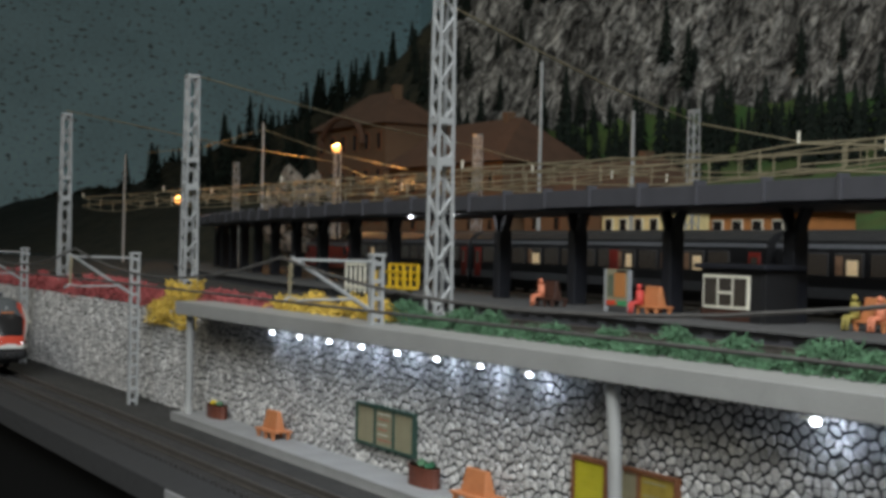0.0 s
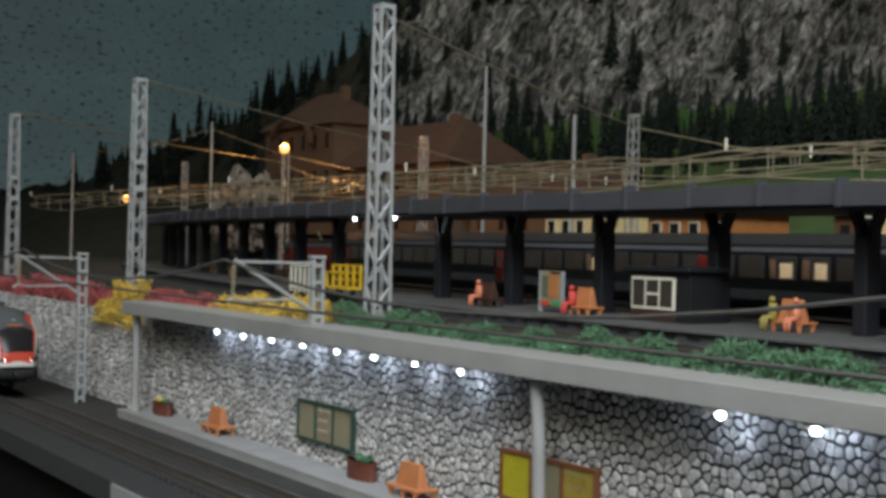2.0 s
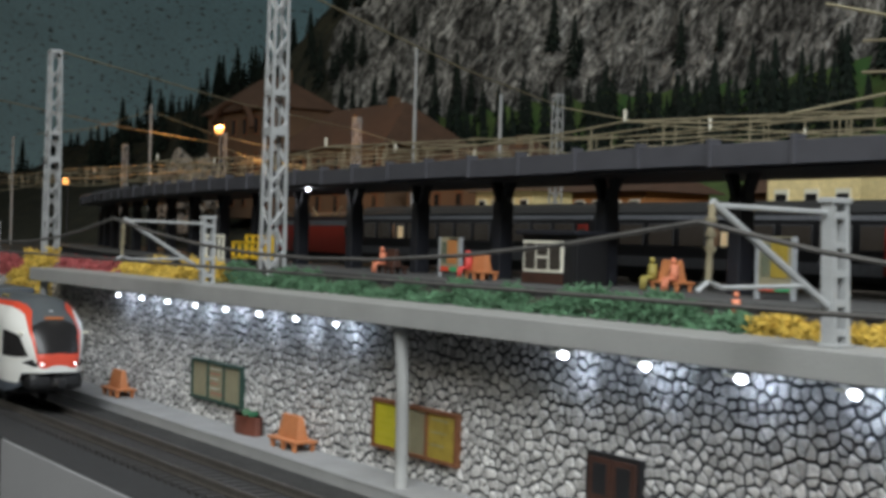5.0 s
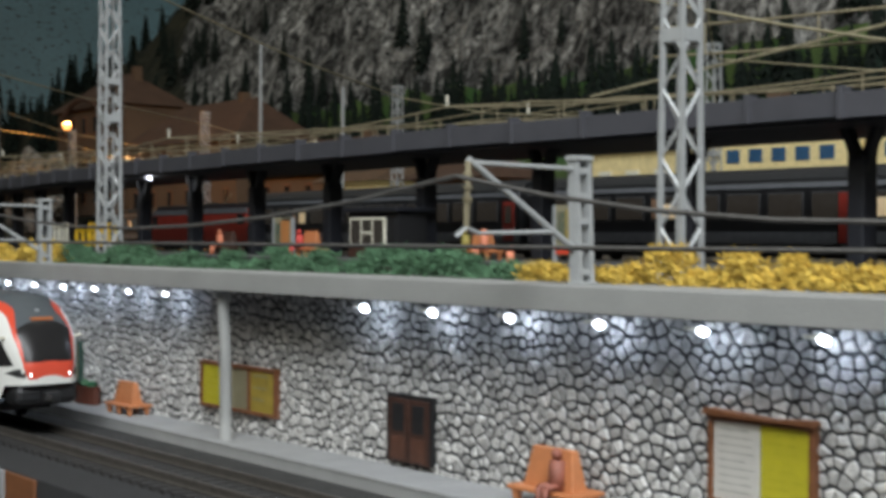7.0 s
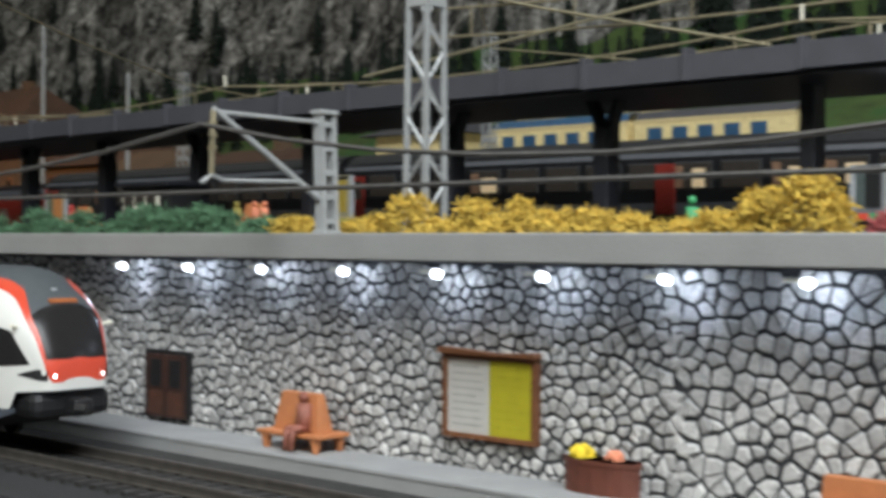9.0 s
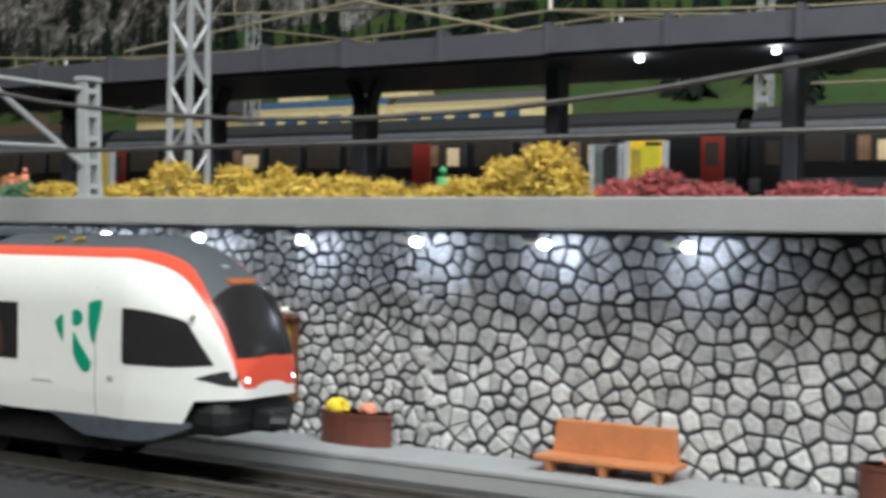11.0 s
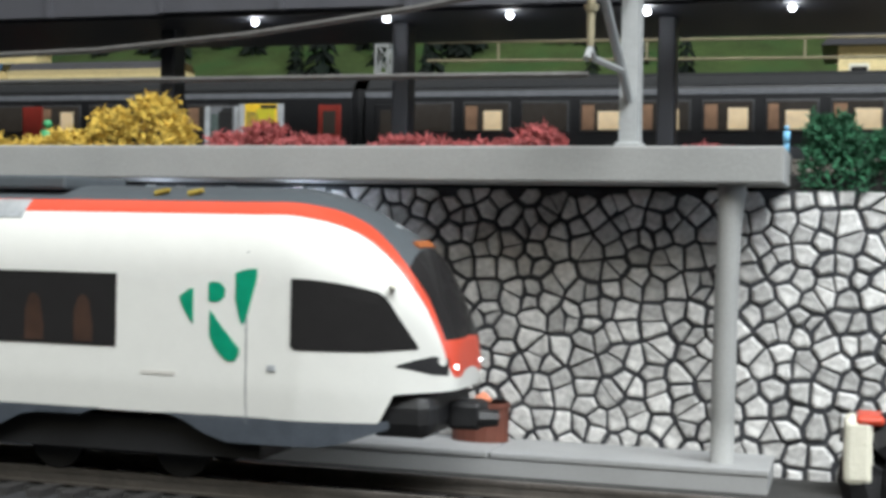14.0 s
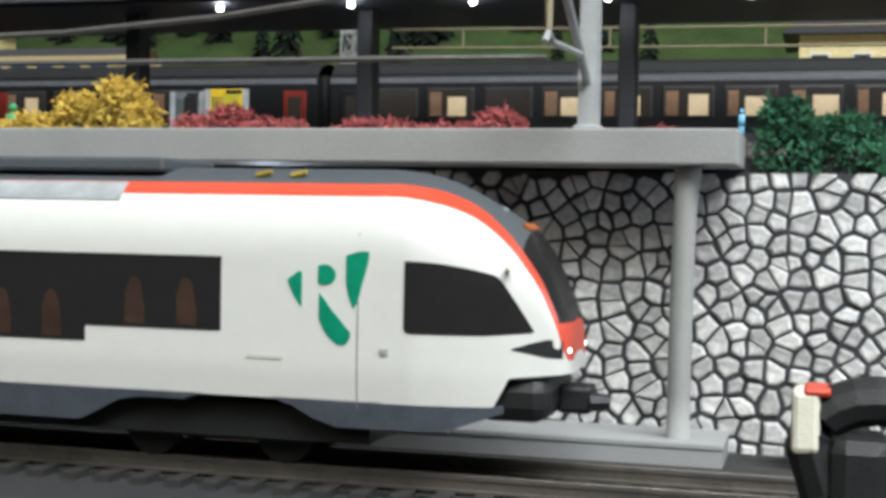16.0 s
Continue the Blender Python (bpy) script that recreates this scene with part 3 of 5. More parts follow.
for k, (m, x0, x1, z0, z1, label) in enumerate(HEDGES):
    rng = random.Random(100 + k)
    h = thing("bush", (x0 + x1) / 2, -0.6 if "hangs" in label else 0, z0, label, "bush", "lichen bushes")
    x = x0
    cx = (x0 + x1) / 2
    while x < x1:
        w = rng.uniform(0.6, 1.3)
        f = rng.uniform(0.3, 1.0)
        if m == "veg_green":
            f = rng.choice((0.3, 0.4, 0.5, 0.6, 0.8, 1.05)) * rng.uniform(0.85, 1.15)
        if label.startswith("tall"):
            f = 0.28 + 0.95 * max(0, 1 - abs(x + 0.5 - 20.6) / 2.2)
        e = min(x + w * 1.25, x1)
        top = (z1 - z0) * f
        cells = [(x - cx, e - cx, 0.0, 1.3, 0, top * 0.55), (x - cx + 0.1, e - cx - 0.1, 0.15, 1.1, top * 0.45, top * 0.85), (x - cx + 0.2 * w, e - cx - 0.3 * w, 0.3, 0.9, top * 0.7, top)]
        far = x0 < -30
        part("clump", tuft(rng, cells, 80 if far else 330 if x0 > 34 else 130 if m == "veg_green" else 190, 0.3 if far else 0.24, 0.042 if far else 0.024), M[m], h)
        x += w


# ---- masts ----
def lattice_mast(x, y, z0, z1, w0, w1, label, rod=0.085):
    t = thing("lattice_mast", x, y, z0, label, "catenary mast", "tall lattice masts")
    H = z1 - z0
    ang = [(-1, -1), (1, -1), (1, 1), (-1, 1)]
    for sx, sy in ang:
        bm = B()
        a, b = Vector((sx * w0 / 2, sy * w0 / 2, 0)), Vector((sx * w1 / 2, sy * w1 / 2, H))
        bar(bm, a, b, rod * 1.35, rod * 1.1, 4)
        part("corner_angle", bm, M["mast"], t)
    n = int(H / 0.85)
    for face in range(4):
        (ax, ay), (bx, by) = ang[face], ang[(face + 1) % 4]
        for i in range(n):
            bm = B()
            za, zb = H * i / n, H * (i + 1) / n
            wa, wb = w0 + (w1 - w0) * i / n, w0 + (w1 - w0) * (i + 1) / n
            p, q = (ax, ay), (bx, by)
            if (i + face) % 2:
                p, q = q, p
            bar(bm, (p[0] * wa / 2, p[1] * wa / 2, za), (q[0] * wb / 2, q[1] * wb / 2, zb), rod * 0.75, None, 4)
            part("lacing_bar", bm, M["mast"], t)
    for zz, h in ((H * 0.5, 0.35), (H * 0.62, 0.25), (H - 0.1, 0.2), (0.1, 0.2)):
        w = w0 + (w1 - w0) * zz / H + 0.12
        bm = B()
        box(bm, -w / 2, w / 2, -w / 2, w / 2, zz - h / 2, zz + h / 2)
        part("gusset", bm, M["mast"], t)
    return t


for x, z1 in ((-111, 18.0), (-81.4, 18.0), (-53.7, 18.2), (-24.5, 18.6), (8.3, 18.6)):
    lattice_mast(x, 3.0, UP, z1, 0.76, 0.58, "tall light grey lattice catenary mast", 0.068)


def small_mast(x, y, z0, z1, arm, label, lean=0.0):
    t = thing("catenary_mast", x, y, z0, label, "catenary mast", "masts of the lower track")
    H = z1 - z0
    for s in (-1, 1):
        bm = B()
        prism(bm, [(-0.17, 0), (0.17, 0), (0.15 - lean * H, H), (-0.15 - lean * H, H)], "y", s * 0.2 - 0.055, s * 0.2 + 0.055)
        part("channel", bm, M["mast"], t)
    n = max(4, int(H / 0.6))
    for i in range(n):
        zz = H * (i + 0.5) / n
        part("batten", box(B(), -0.13 - lean * zz, 0.13 - lean * zz, -0.17, 0.17, zz - 0.07, zz + 0.07), M["mast"], t)
    part("cap", box(B(), -0.2 - lean * H, 0.2 - lean * H, -0.3, 0.3, H - 0.06, H + 0.06, 0.02), M["mast"], t)
    part("foot", box(B(), -0.24, 0.24, -0.28, 0.28, 0, 0.08, 0.02), M["mast"], t)
    if arm:
        hx = -lean * H
        lo = H - min(2.3, H * 0.84)  # the bracket hangs in the mast's top stretch
        part("stay", bar(B(), (hx, 0, H - 0.25), (hx - 0.1, -3.2, H - 0.22), 0.055), M["mast"], t)
        part("strut", bar(B(), (hx * 0.3, 0, lo), (hx - 0.1, -3.4, H - 0.15), 0.085, 0.08, 8), M["mast"], t)
        part("steady_arm", tube(B(), [(hx * 0.5, -0.9, lo + 0.55), (hx - 0.1, -3.1, lo + 0.5), (hx - 0.1, -3.45, lo + 0.62), (hx - 0.1, -3.75, lo + 0.42)], 0.055, 6), M["mast"], t)
        ins = part("insulator", bar(B(), (hx - 0.1, -3.4, H - 0.2), (hx - 0.1, -3.45, lo + 0.65), 0.07, 0.06, 8), M["beam"], t, "brown insulator")
        for k in range(3):
            q = H - 0.45 - k * 0.28
            part("disc", bar(B(), (hx - 0.1, -3.42, q), (hx - 0.1, -3.42, q - 0.1), 0.12, 0.1, 10), M["beam"], ins)
    return t


small_mast(-76, -1.2, -0.5, 7.7, True, "light grey catenary mast in front of the stone wall")
small_mast(-49.3, -1.6, -0.5, 7.75, True, "light grey ladder-like catenary mast in front of the stone wall")
small_mast(-22.2, -1.0, ROOF, 8.1, True, "short grey catenary mast on the shelter roof")
small_mast(8.7, -1.0, ROOF, 8.5, True, "short grey catenary mast on the shelter roof", 0.04)
small_mast(31.3, -1.2, ROOF, 8.5, True, "short grey catenary mast on the shelter roof")

# contact and carrying wire of the lower track
PTS = [-103, -76, -49.3, -22.2, 8.6, 31.2]
for zz, dip, nm in ((6.4, 0.0, "contact_wire"), (7.95, 1.1, "carrying_wire")):
    line = []
    for a, b in zip(PTS, PTS[1:]):
        line += [(a + (b - a) * i / 8, -4.85, zz - dip * 4 * (i / 8) * (1 - i / 8)) for i in range(8)]
    line.append((PTS[-1], -4.75, zz))
    bm = tube(B(), line, 0.055, 6)
    w = structure(nm, bm, M["wire"], "dark overhead wire above the lower track", "wire")
    w["kind"] = "thing"

# ---- upper yard ----
structure("yard_ground", box(B(), -260, 120, 0.5, 62, UP - 0.6, UP), M["ballast"], "dark ballast of the upper yard", "ground")
for y in (5.2, 23.6, 29.5, 36, 41.5):
    track("track", y, UP + 0.5, -180 if y < 6 else -138, 90, "yard track with dark sleepers", 1.2, y > 6)
up = thing("upper_platform", 0, 0, UP, "long dark grey upper station platform", "platform", kind="structure")
for i in range(30):
    a = -140 + 7 * i
    part("base", bent(box(B(), a, a + 7, 10.2, 19.6, 0, 0.5)), M["canopy"], up)
    for k in range(5):
        part("vent", bent(box(B(), a + 0.35 + 1.4 * k, a + 1.05 + 1.4 * k, 10.17, 10.25, 0.24, 0.4)), M["black"], up)
    part("slab", bent(box(B(), a + 0.02, a + 6.98, 10.0, 19.8, 0.5, 0.62, 0.03)), M["uplat"], up)
PZ = UP + 0.62

can = thing("platform_canopy", 0, 0, 0, "long dark grey platform canopy on dark steel columns", "canopy")
COLS = [-127.8 + 7.9 * i for i in range(16)] + [-1.4, 5.8, 13.6, 21.6, 29.8, 38, 46, 54]
for i, (a, b) in enumerate(zip(COLS, COLS[1:])):
    h = 0.06 * (i % 2)
    mid = (a + b) / 2
    part("roof", bent(box(B(), a + 1, b + 1, 12.6, 19, 10.55, 10.95)), M["canopy"], can)
    # soffit takes a far darker colour than the roof above it
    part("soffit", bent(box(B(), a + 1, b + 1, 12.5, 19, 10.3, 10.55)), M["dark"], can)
    for p, q in ((a, mid), (mid, b)):
        part("fascia", bent(box(B(), p + 1.0, q + 1.0, 12.3 - h, 12.6, 10.45 - h, 11.25 - h, 0.02)), M["canopy"], can)
        part("rib", bent(box(B(), p + 0.9, p + 1.12, 12.2 - h, 12.7, 10.43 - h, 11.4, 0.02)), M["canopy"], can)
for x in COLS:
    y = bend(x)
    hw = 0.26 if x > 12 else 0.32
    col = part("column", box(B(), x - hw, x + hw, y + 14.6, y + 15.4, PZ, 10.32 if x > 12 else 9.4, 0.06), M["dark"], can)
    for s in (-1, 1) if x < 12 else ():
        bm = B()
        pts = [(s * 0.12, 8.9), (s * 0.34, 8.9), (s * 0.42, 9.6), (s * 0.72, 10.3), (s * 0.46, 10.3), (s * 0.25, 9.85), (s * 0.12, 9.5)]
        prism(bm, [(x + u, v) for u, v in pts], "y", y + 14.75, y + 15.25)
        part("bracket", bm, M["dark"], col)
for x in (-50, -44, 17.3, 21.6, 25.4, 29.4, 33.4, 37):
    bm = B()
    bmesh.ops.create_icosphere(bm, subdivisions=2, radius=0.11, matrix=Matrix.Translation((x, 13.3 + bend(x), 10.25)))
    part("canopy_lamp", bm, M["led"], can, "small white glowing lamp", True)
    glow_lamp("canopy_light", x, 13.3 + bend(x), 9.95, 0.004, (0.9, 0.95, 1.0), 0.15)

# hut, boards, benches and figures on the upper platform
hut = thing("kiosk", -18.6, 13.6, PZ, "small dark kiosk with a cream-framed window", "kiosk")
part("body", box(B(), -1.75, 1.95, -0.5, 1.2, 0, 2.1, 0.03), M["coach"], hut)
part("roof", box(B(), -1.95, 2.2, -0.8, 1.5, 2.1, 2.3, 0.05), M["dark"], hut)
part("base_panel", box(B(), -1.7, 1.1, -0.56, -0.45, 0.02, 0.46, 0.01), M["door"], hut, "dark brown boarded base")
win = part("window", box(B(), -1.6, 1.1, -0.58, -0.45, 0.5, 1.85, 0.02), M["whitebox"], hut, "cream window frame")
for a in (-1.48, -0.62, 0.24):
    part("pane", box(B(), a, a + 0.74, -0.6, -0.5, 0.62 if a != -0.62 else 1.2, 1.74), M["dim"], win)
part("pane", box(B(), -0.62, 0.12, -0.6, -0.5, 0.62, 1.1), M["dim"], win)
part("door", box(B(), 1.2, 1.8, -0.56, -0.45, 0, 1.8), M["black"], hut)


def info_board(x, y, w, h, m1, m2, label):
    t = thing("information_board", x, y, PZ, label, "information board")
    for s in (-1, 1):
        part("leg", box(B(), s * w / 2 - 0.08, s * w / 2 + 0.08, -0.06, 0.06, 0, h), M["silver"], t)
    part("panel", box(B(), -w / 2 + 0.08, w / 2 - 0.08, -0.05, 0.05, 0.25, h, 0.02), m1, t)
    part("sheet", box(B(), -w * 0.1, w * 0.36, -0.08, -0.04, h * 0.35, h * 0.92), m2, t)
    part("foot_band", box(B(), -w / 2 + 0.12, 0, -0.08, -0.04, 0.3, 0.5), M["red"], t, "red printed band")
    part("foot_band", box(B(), 0.02, w / 2 - 0.12, -0.08, -0.04, 0.3, 0.5), M["figgreen"], t, "green printed band")
    part("head_band", box(B(), 0.0, w / 2 - 0.12, -0.085, -0.04, h * 0.93, h - 0.04), M["black"], t)
    for k in range(4):
        part("text_column", box(B(), -w * 0.36 + 0.08 * k * w, -w * 0.33 + 0.08 * k * w, -0.075, -0.04, h * 0.36, h * 0.88), M["green_frame"], t)
    return t


info_board(-26.1, 13.2, 1.7, 1.9, M["poster_tan"], M["housewarm"], "white framed information board with a coloured timetable")
info_board(-5.5, 12.8, 1.65, 2.2, M["poster_tan"], M["poster_ochre"], "white and yellow information board on the platform")
info_board(17.8, 12.8, 1.25, 1.95, M["yellow"], M["poster_yellow"], "yellow framed poster board on the platform")
info_board(16.4, 13.0, 1.0, 1.9, M["stripe"], M["coach"], "grey printed board on the platform")
for x, w, figs in ((-23.3, 1.8, (("figred", -0.5),)), (-11.9, 1.9, (("skin", 0.5), ("figolive", -0.7))), (-31, 1.8, (("skin", -0.3),))):
    yb = 14.0 if x == -11.9 else 13.0
    t = bench(x, yb, w, "dark brown double bench on the upper platform", True, "door") if x == -31 else bench(x, yb, w, "orange-brown double bench on the upper platform")
    t.matrix_basis = put(x, yb, PZ)
    t.scale = (0.85, 0.85, 0.85)
    for m, dx in figs:
        figure(x + dx, yb - 0.4, PZ + 0.42, M[m], "small painted seated figurine on a bench", s=0.85)
figure(16.7, 3.0, UP, M["figgreen"], "small green standing figurine behind the hedge", False, s=0.7)
figure(4.1, 0.9, ROOF, M["skin"], "small orange standing figurine at the hedge's end", False, s=0.5)
figure(33.9, 1.0, ROOF, M["lblue"], "small light blue figurine on the roof's end", False, s=0.3)
cart = thing("luggage_cart", -44.0, 11.6, PZ, "yellow open-framed luggage cart on the platform", "luggage cart")
part("deck", box(B(), -1.7, 1.7, -0.5, 0.5, 0.35, 0.5, 0.03), M["yellow"], cart)
for k in range(5):
    s = -1.65 + 0.825 * k
    part("upright", box(B(), s - 0.07, s + 0.07, 0.36, 0.5, 0.5, 1.75), M["yellow"], cart)
    part("upright", box(B(), s - 0.07, s + 0.07, -0.5, -0.36, 0.5, 1.3), M["yellow"], cart)
for zz in (0.9, 1.3, 1.7):
    part("slat", box(B(), -1.7, 1.7, 0.4, 0.5, zz - 0.06, zz + 0.06), M["yellow"], cart)
part("slat", box(B(), -1.7, 1.7, -0.5, -0.4, 1.24, 1.36), M["yellow"], cart)
gate = thing("white_gate", -48.5, 11.3, PZ, "white barred gate on the upper platform", "gate")
for k in range(5):
    part("bar", box(B(), -1.2 + 0.6 * k - 0.08, -1.2 + 0.6 * k + 0.08, -0.05, 0.05, 0, 1.75, 0.01), M["whitebox"], gate)
for zz in (0.3, 1.6):
    part("rail", box(B(), -1.28, 1.28, -0.08, 0.08, zz - 0.08, zz + 0.08, 0.01), M["whitebox"], gate)
for sx in (-0.7, 0.7):
    for sy in (-0.45, 0.45):
        part("wheel", bar(B(), (sx, sy - 0.06, 0.22), (sx, sy + 0.06, 0.22), 0.22, None, 12), M["black"], cart)


# ---- trains in the yard ----
def coach(x0, x1, y, z, body, stripe_m, label, lit, red_door=True):
    t = thing("passenger_coach", (x0 + x1) / 2, y, z, label, "railway coach", "coaches in the yard")
    L = (x1 - x0) / 2
    bm = B()
    prof = [(-1.6, 0.7), (-1.65, 1.0), (-1.65, 3.45), (-1.5, 3.82), (-1.1, 4.2), (-0.5, 4.4), (0, 4.45), (0.5, 4.4), (1.1, 4.2), (1.5, 3.82), (1.65, 3.45), (1.65, 1.0), (1.6, 0.7)]
    prism(bm, prof, "x", -L, L)
    part("body", bm, body, t)
    part("roof", prism(B(), [(u * 1.02, v + 0.03) for u, v in prof[3:10]], "x", -L, L), M["coach_roof"], t)
    part("stripe", box(B(), -L, L, -1.68, -1.6, 3.48, 3.7), stripe_m, t, "light grey stripe")
    part("lower_band", box(B(), -L, L, -1.68, -1.6, 0.95, 1.5), stripe_m, t, "light grey lower band")
    part("underframe", box(B(), -L + 1, L - 1, -1.2, 1.2, 0.3, 0.75), M["black"], t)
    n = int((2 * L - 3.2) / 2.35)
    for i in range(n):
        a = -L + 2.0 + 2.35 * i
        w = part("window", box(B(), a - 0.2, a + 1.75, -1.69, -1.62, 2.05, 3.28, 0.03), M["winframe"], t)
        part("pane", box(B(), a - 0.12, a + 1.67, -1.72, -1.66, 2.13, 3.2, 0.02), M["dim"], w)
        if lit(i):
            q = 0.55 + 0.12 * (i * 7 % 3)
            part("blind", box(B(), a + q, a + min(1.6, q + 0.62 + 0.12 * (i * 5 % 4)), -1.735, -1.69, 2.15, 2.86 + 0.05 * (i % 3)), M["lit"], w, "warmly lit pane")
            part("curtain", box(B(), a - 0.08, a + 0.3 + 0.1 * (i % 2), -1.735, -1.69, 2.15, 3.1), M["curtain"], w, "brown window curtain")
    for s in (-1, 1):
        dl = part("door", box(B(), s * (L - 0.95) - 0.5, s * (L - 0.95) + 0.5, -1.7, -1.6, 1.0, 3.2, 0.03), M["doorred"] if red_door else M["coach"], t)
        part("pane", box(B(), s * (L - 0.95) - 0.28, s * (L - 0.95) + 0.28, -1.72, -1.66, 2.0, 2.95, 0.02), M["dim"], dl)
        part("gangway", box(B(), min(s * L, s * (L + 0.35)), max(s * L, s * (L + 0.35)), -0.9, 0.9, 0.9, 3.9), M["black"], t)
        for k in (-1, 1):
            for q in (-1.1, 1.1):
                part("wheel", bar(B(), (s * (L - 3.2) + q, k * 0.85, 0.5), (s * (L - 3.2) + q, k * 0.7, 0.5), 0.5, None, 14), M["black"], t)
    return t


YT = UP + 0.5


def on_bend(x, y, dz=0.0):
    """A vehicle's pose on a yard track that follows the platform's bend."""
    return put(x, y + bend(x), YT + dz, math.degrees(math.atan(0.0024 * min(0.0, x + 5))))


YARD_TRAIN = []  # each car with its resting place
SLIM = 0.908  # the yard train is a little under the other stock's size
for a, b, text, lit, mid in (
    (16.0, 49.4, "dark grey passenger coach with warmly lit windows", (1, 3, 4, 5, 6, 7, 8, 9, 10), None),
    (-19.7, 15.4, "dark passenger coach with a light grey stripe and red doors", (3, 8, 10, 11), 0.5),
    (-51.7, -20.2, "dark passenger coach with a light grey stripe and red doors", (2,), None),
):
    c = coach(a, b, 28.6, YT, M["coach"], M["stripe"], text, lambda i: i in lit, a < 0)
    if mid is not None:
        d = mid - (a + b) / 2
        part("door", box(B(), d - 0.5, d + 0.5, -1.76, -1.6, 1.0, 3.2, 0.03), M["doorred"], c)
    YARD_TRAIN.append((c, 35 + ((a + b) / 2 - 35) * SLIM))
side = coach(-116, -84, 36, YT, M["coach"], M["stripe"], "dark passenger coach with a light grey stripe", lambda i: i % 4 == 1)
side.matrix_basis = on_bend(-100, 36)


def loco(x0, x1, y, z, m, label):
    t = thing("locomotive", (x0 + x1) / 2, y, z, label, "locomotive")
    L = (x1 - x0) / 2
    bm = B()
    prism(bm, [(-L, 0.8), (L, 0.8), (L + 0.1, 1.9), (L - 0.6, 3.4), (-L + 0.6, 3.4), (-L - 0.1, 1.9)], "y", -1.6, 1.6)
    part("body", bm, m, t)
    part("stripe", box(B(), -L + 0.3, L - 0.3, -1.64, -1.5, 3.0, 3.4), M["stripe"], t)
    part("roof", box(B(), -L + 0.7, L - 0.7, -1.3, 1.3, 3.4, 3.8, 0.1), M["coach_roof"], t)
    for s in (-1, 1):
        part("cab_window", box(B(), s * (L - 1.2) - 0.5, s * (L - 1.2) + 0.5, -1.66, -1.5, 2.2, 2.9), M["glass"], t)
        for q in (-1.3, 0, 1.3):
            part("wheel", bar(B(), (s * (L - 3) + q, -0.9, 0.55), (s * (L - 3) + q, -0.75, 0.55), 0.55, None, 14), M["black"], t)
    part("underframe", box(B(), -L + 0.5, L - 0.5, -1.3, 1.3, 0.35, 0.85), M["black"], t)
    for s in (-1, 1):
        part("pantograph", bar(B(), (s * 2, 0, 3.8), (s * 3.4, 0, 4.6), 0.06), M["beam"], t)
    return t


YARD_TRAIN.append((loco(-72.1, -52.1, 28.6, YT, M["redloco"], "dark red electric locomotive at the end of a train"), 35 + (-62.1 - 35) * SLIM))
for c, x in YARD_TRAIN:
    for ch in c.children:
        ch.scale = (SLIM, SLIM, SLIM)


def railcar(x0, x1, y, z, body, roof, win_m, band, label, flat=1.0):
    t = thing("railcar", (x0 + x1) / 2, y, z, label, "railway coach")
    L = (x1 - x0) / 2
    part("body", prism(B(), [(-1.6, 0.6), (-1.65, 3.3), (-1.2, 4.1), (0, 4.3), (1.2, 4.1), (1.65, 3.3), (1.6, 0.6)], "x", -L, L), body, t)
    part("roof", prism(B(), [(-1.5, 3.6), (-1.2, 4.15), (0, 4.36), (1.2, 4.15), (1.5, 3.6)], "x", -L, L), roof, t)
    part("band", box(B(), -L, L, -1.68, -1.5, 3.3, 3.6), band, t)
    for i in range(int((2 * L - 2) / 1.75)):
        a = -L + 1 + 1.75 * i
        part("window", box(B(), a, a + 1.02, -1.7, -1.55, 2.0, 3.0, 0.02), win_m, t)
    t.scale = (1, 1, flat)
    return t


structure("embankment", box(B(), -30, 6, 43.8, 54, UP, YT + 4.0, 0.2), M["ballast"], "raised dark bank behind the yard", "embankment")
# brightness of the railcars comes from their own weak emission, not a lamp
railcar(-25, -14.2, 47, YT + 4.2, M["creambaked"], M["blue"], M["blue"], M["cream"], "cream railcar with blue windows, faint light put into its body colour", 0.86)
railcar(-13.6, -2.8, 47, YT + 4.2, M["creambaked"], M["canopy"], M["blue"], M["cream"], "cream railcar with blue windows, faint light put into its body colour", 0.86)
away = railcar(-96, -71, 41.5, YT, M["white"], M["redloco"], M["glass"], M["red"], "white and red railcar in the yard")
away.matrix_basis = on_bend(-92, 41.5)


# ---- overhead line of the yard: tan spans with droppers ----
def span(pts, drop, label, r=0.11):
    t = thing("overhead_span", 0, 0, 0, label, "overhead wire")
    for dz in (0, -drop):
        part("wire", tube(B(), [(p[0], p[1], p[2] + dz) for p in pts], r), M["beam"], t)
    for p, q in zip(pts, pts[1:]):
        n = max(1, int((Vector(q) - Vector(p)).length / 5.5))
        for i in range(n):
            c = Vector(p).lerp(Vector(q), (i + 0.5) / n)
            part("dropper", bar(B(), c, c - Vector((0, 0, drop)), r * 0.8, None, 5), M["beam"], t)
    return t


def sag(x0, x1, y0, y1, z, s, n=6):
    return [(x0 + (x1 - x0) * i / n, y0 + (y1 - y0) * i / n, z - s * 4 * (i / n) * (1 - i / n)) for i in range(n + 1)]


NEAR = (-140.0, -111.0, -81.4, -53.7, -24.5, 8.3, 40.0, 72.0)  # front masts and the far masts that face them
FAR = (-156.0, -123.0, -90.5, -57.5, -24.8, 10.4, 44.0, 77.0)


def across(i, y):
    return NEAR[i] + (FAR[i] - NEAR[i]) * (y - 3) / 42


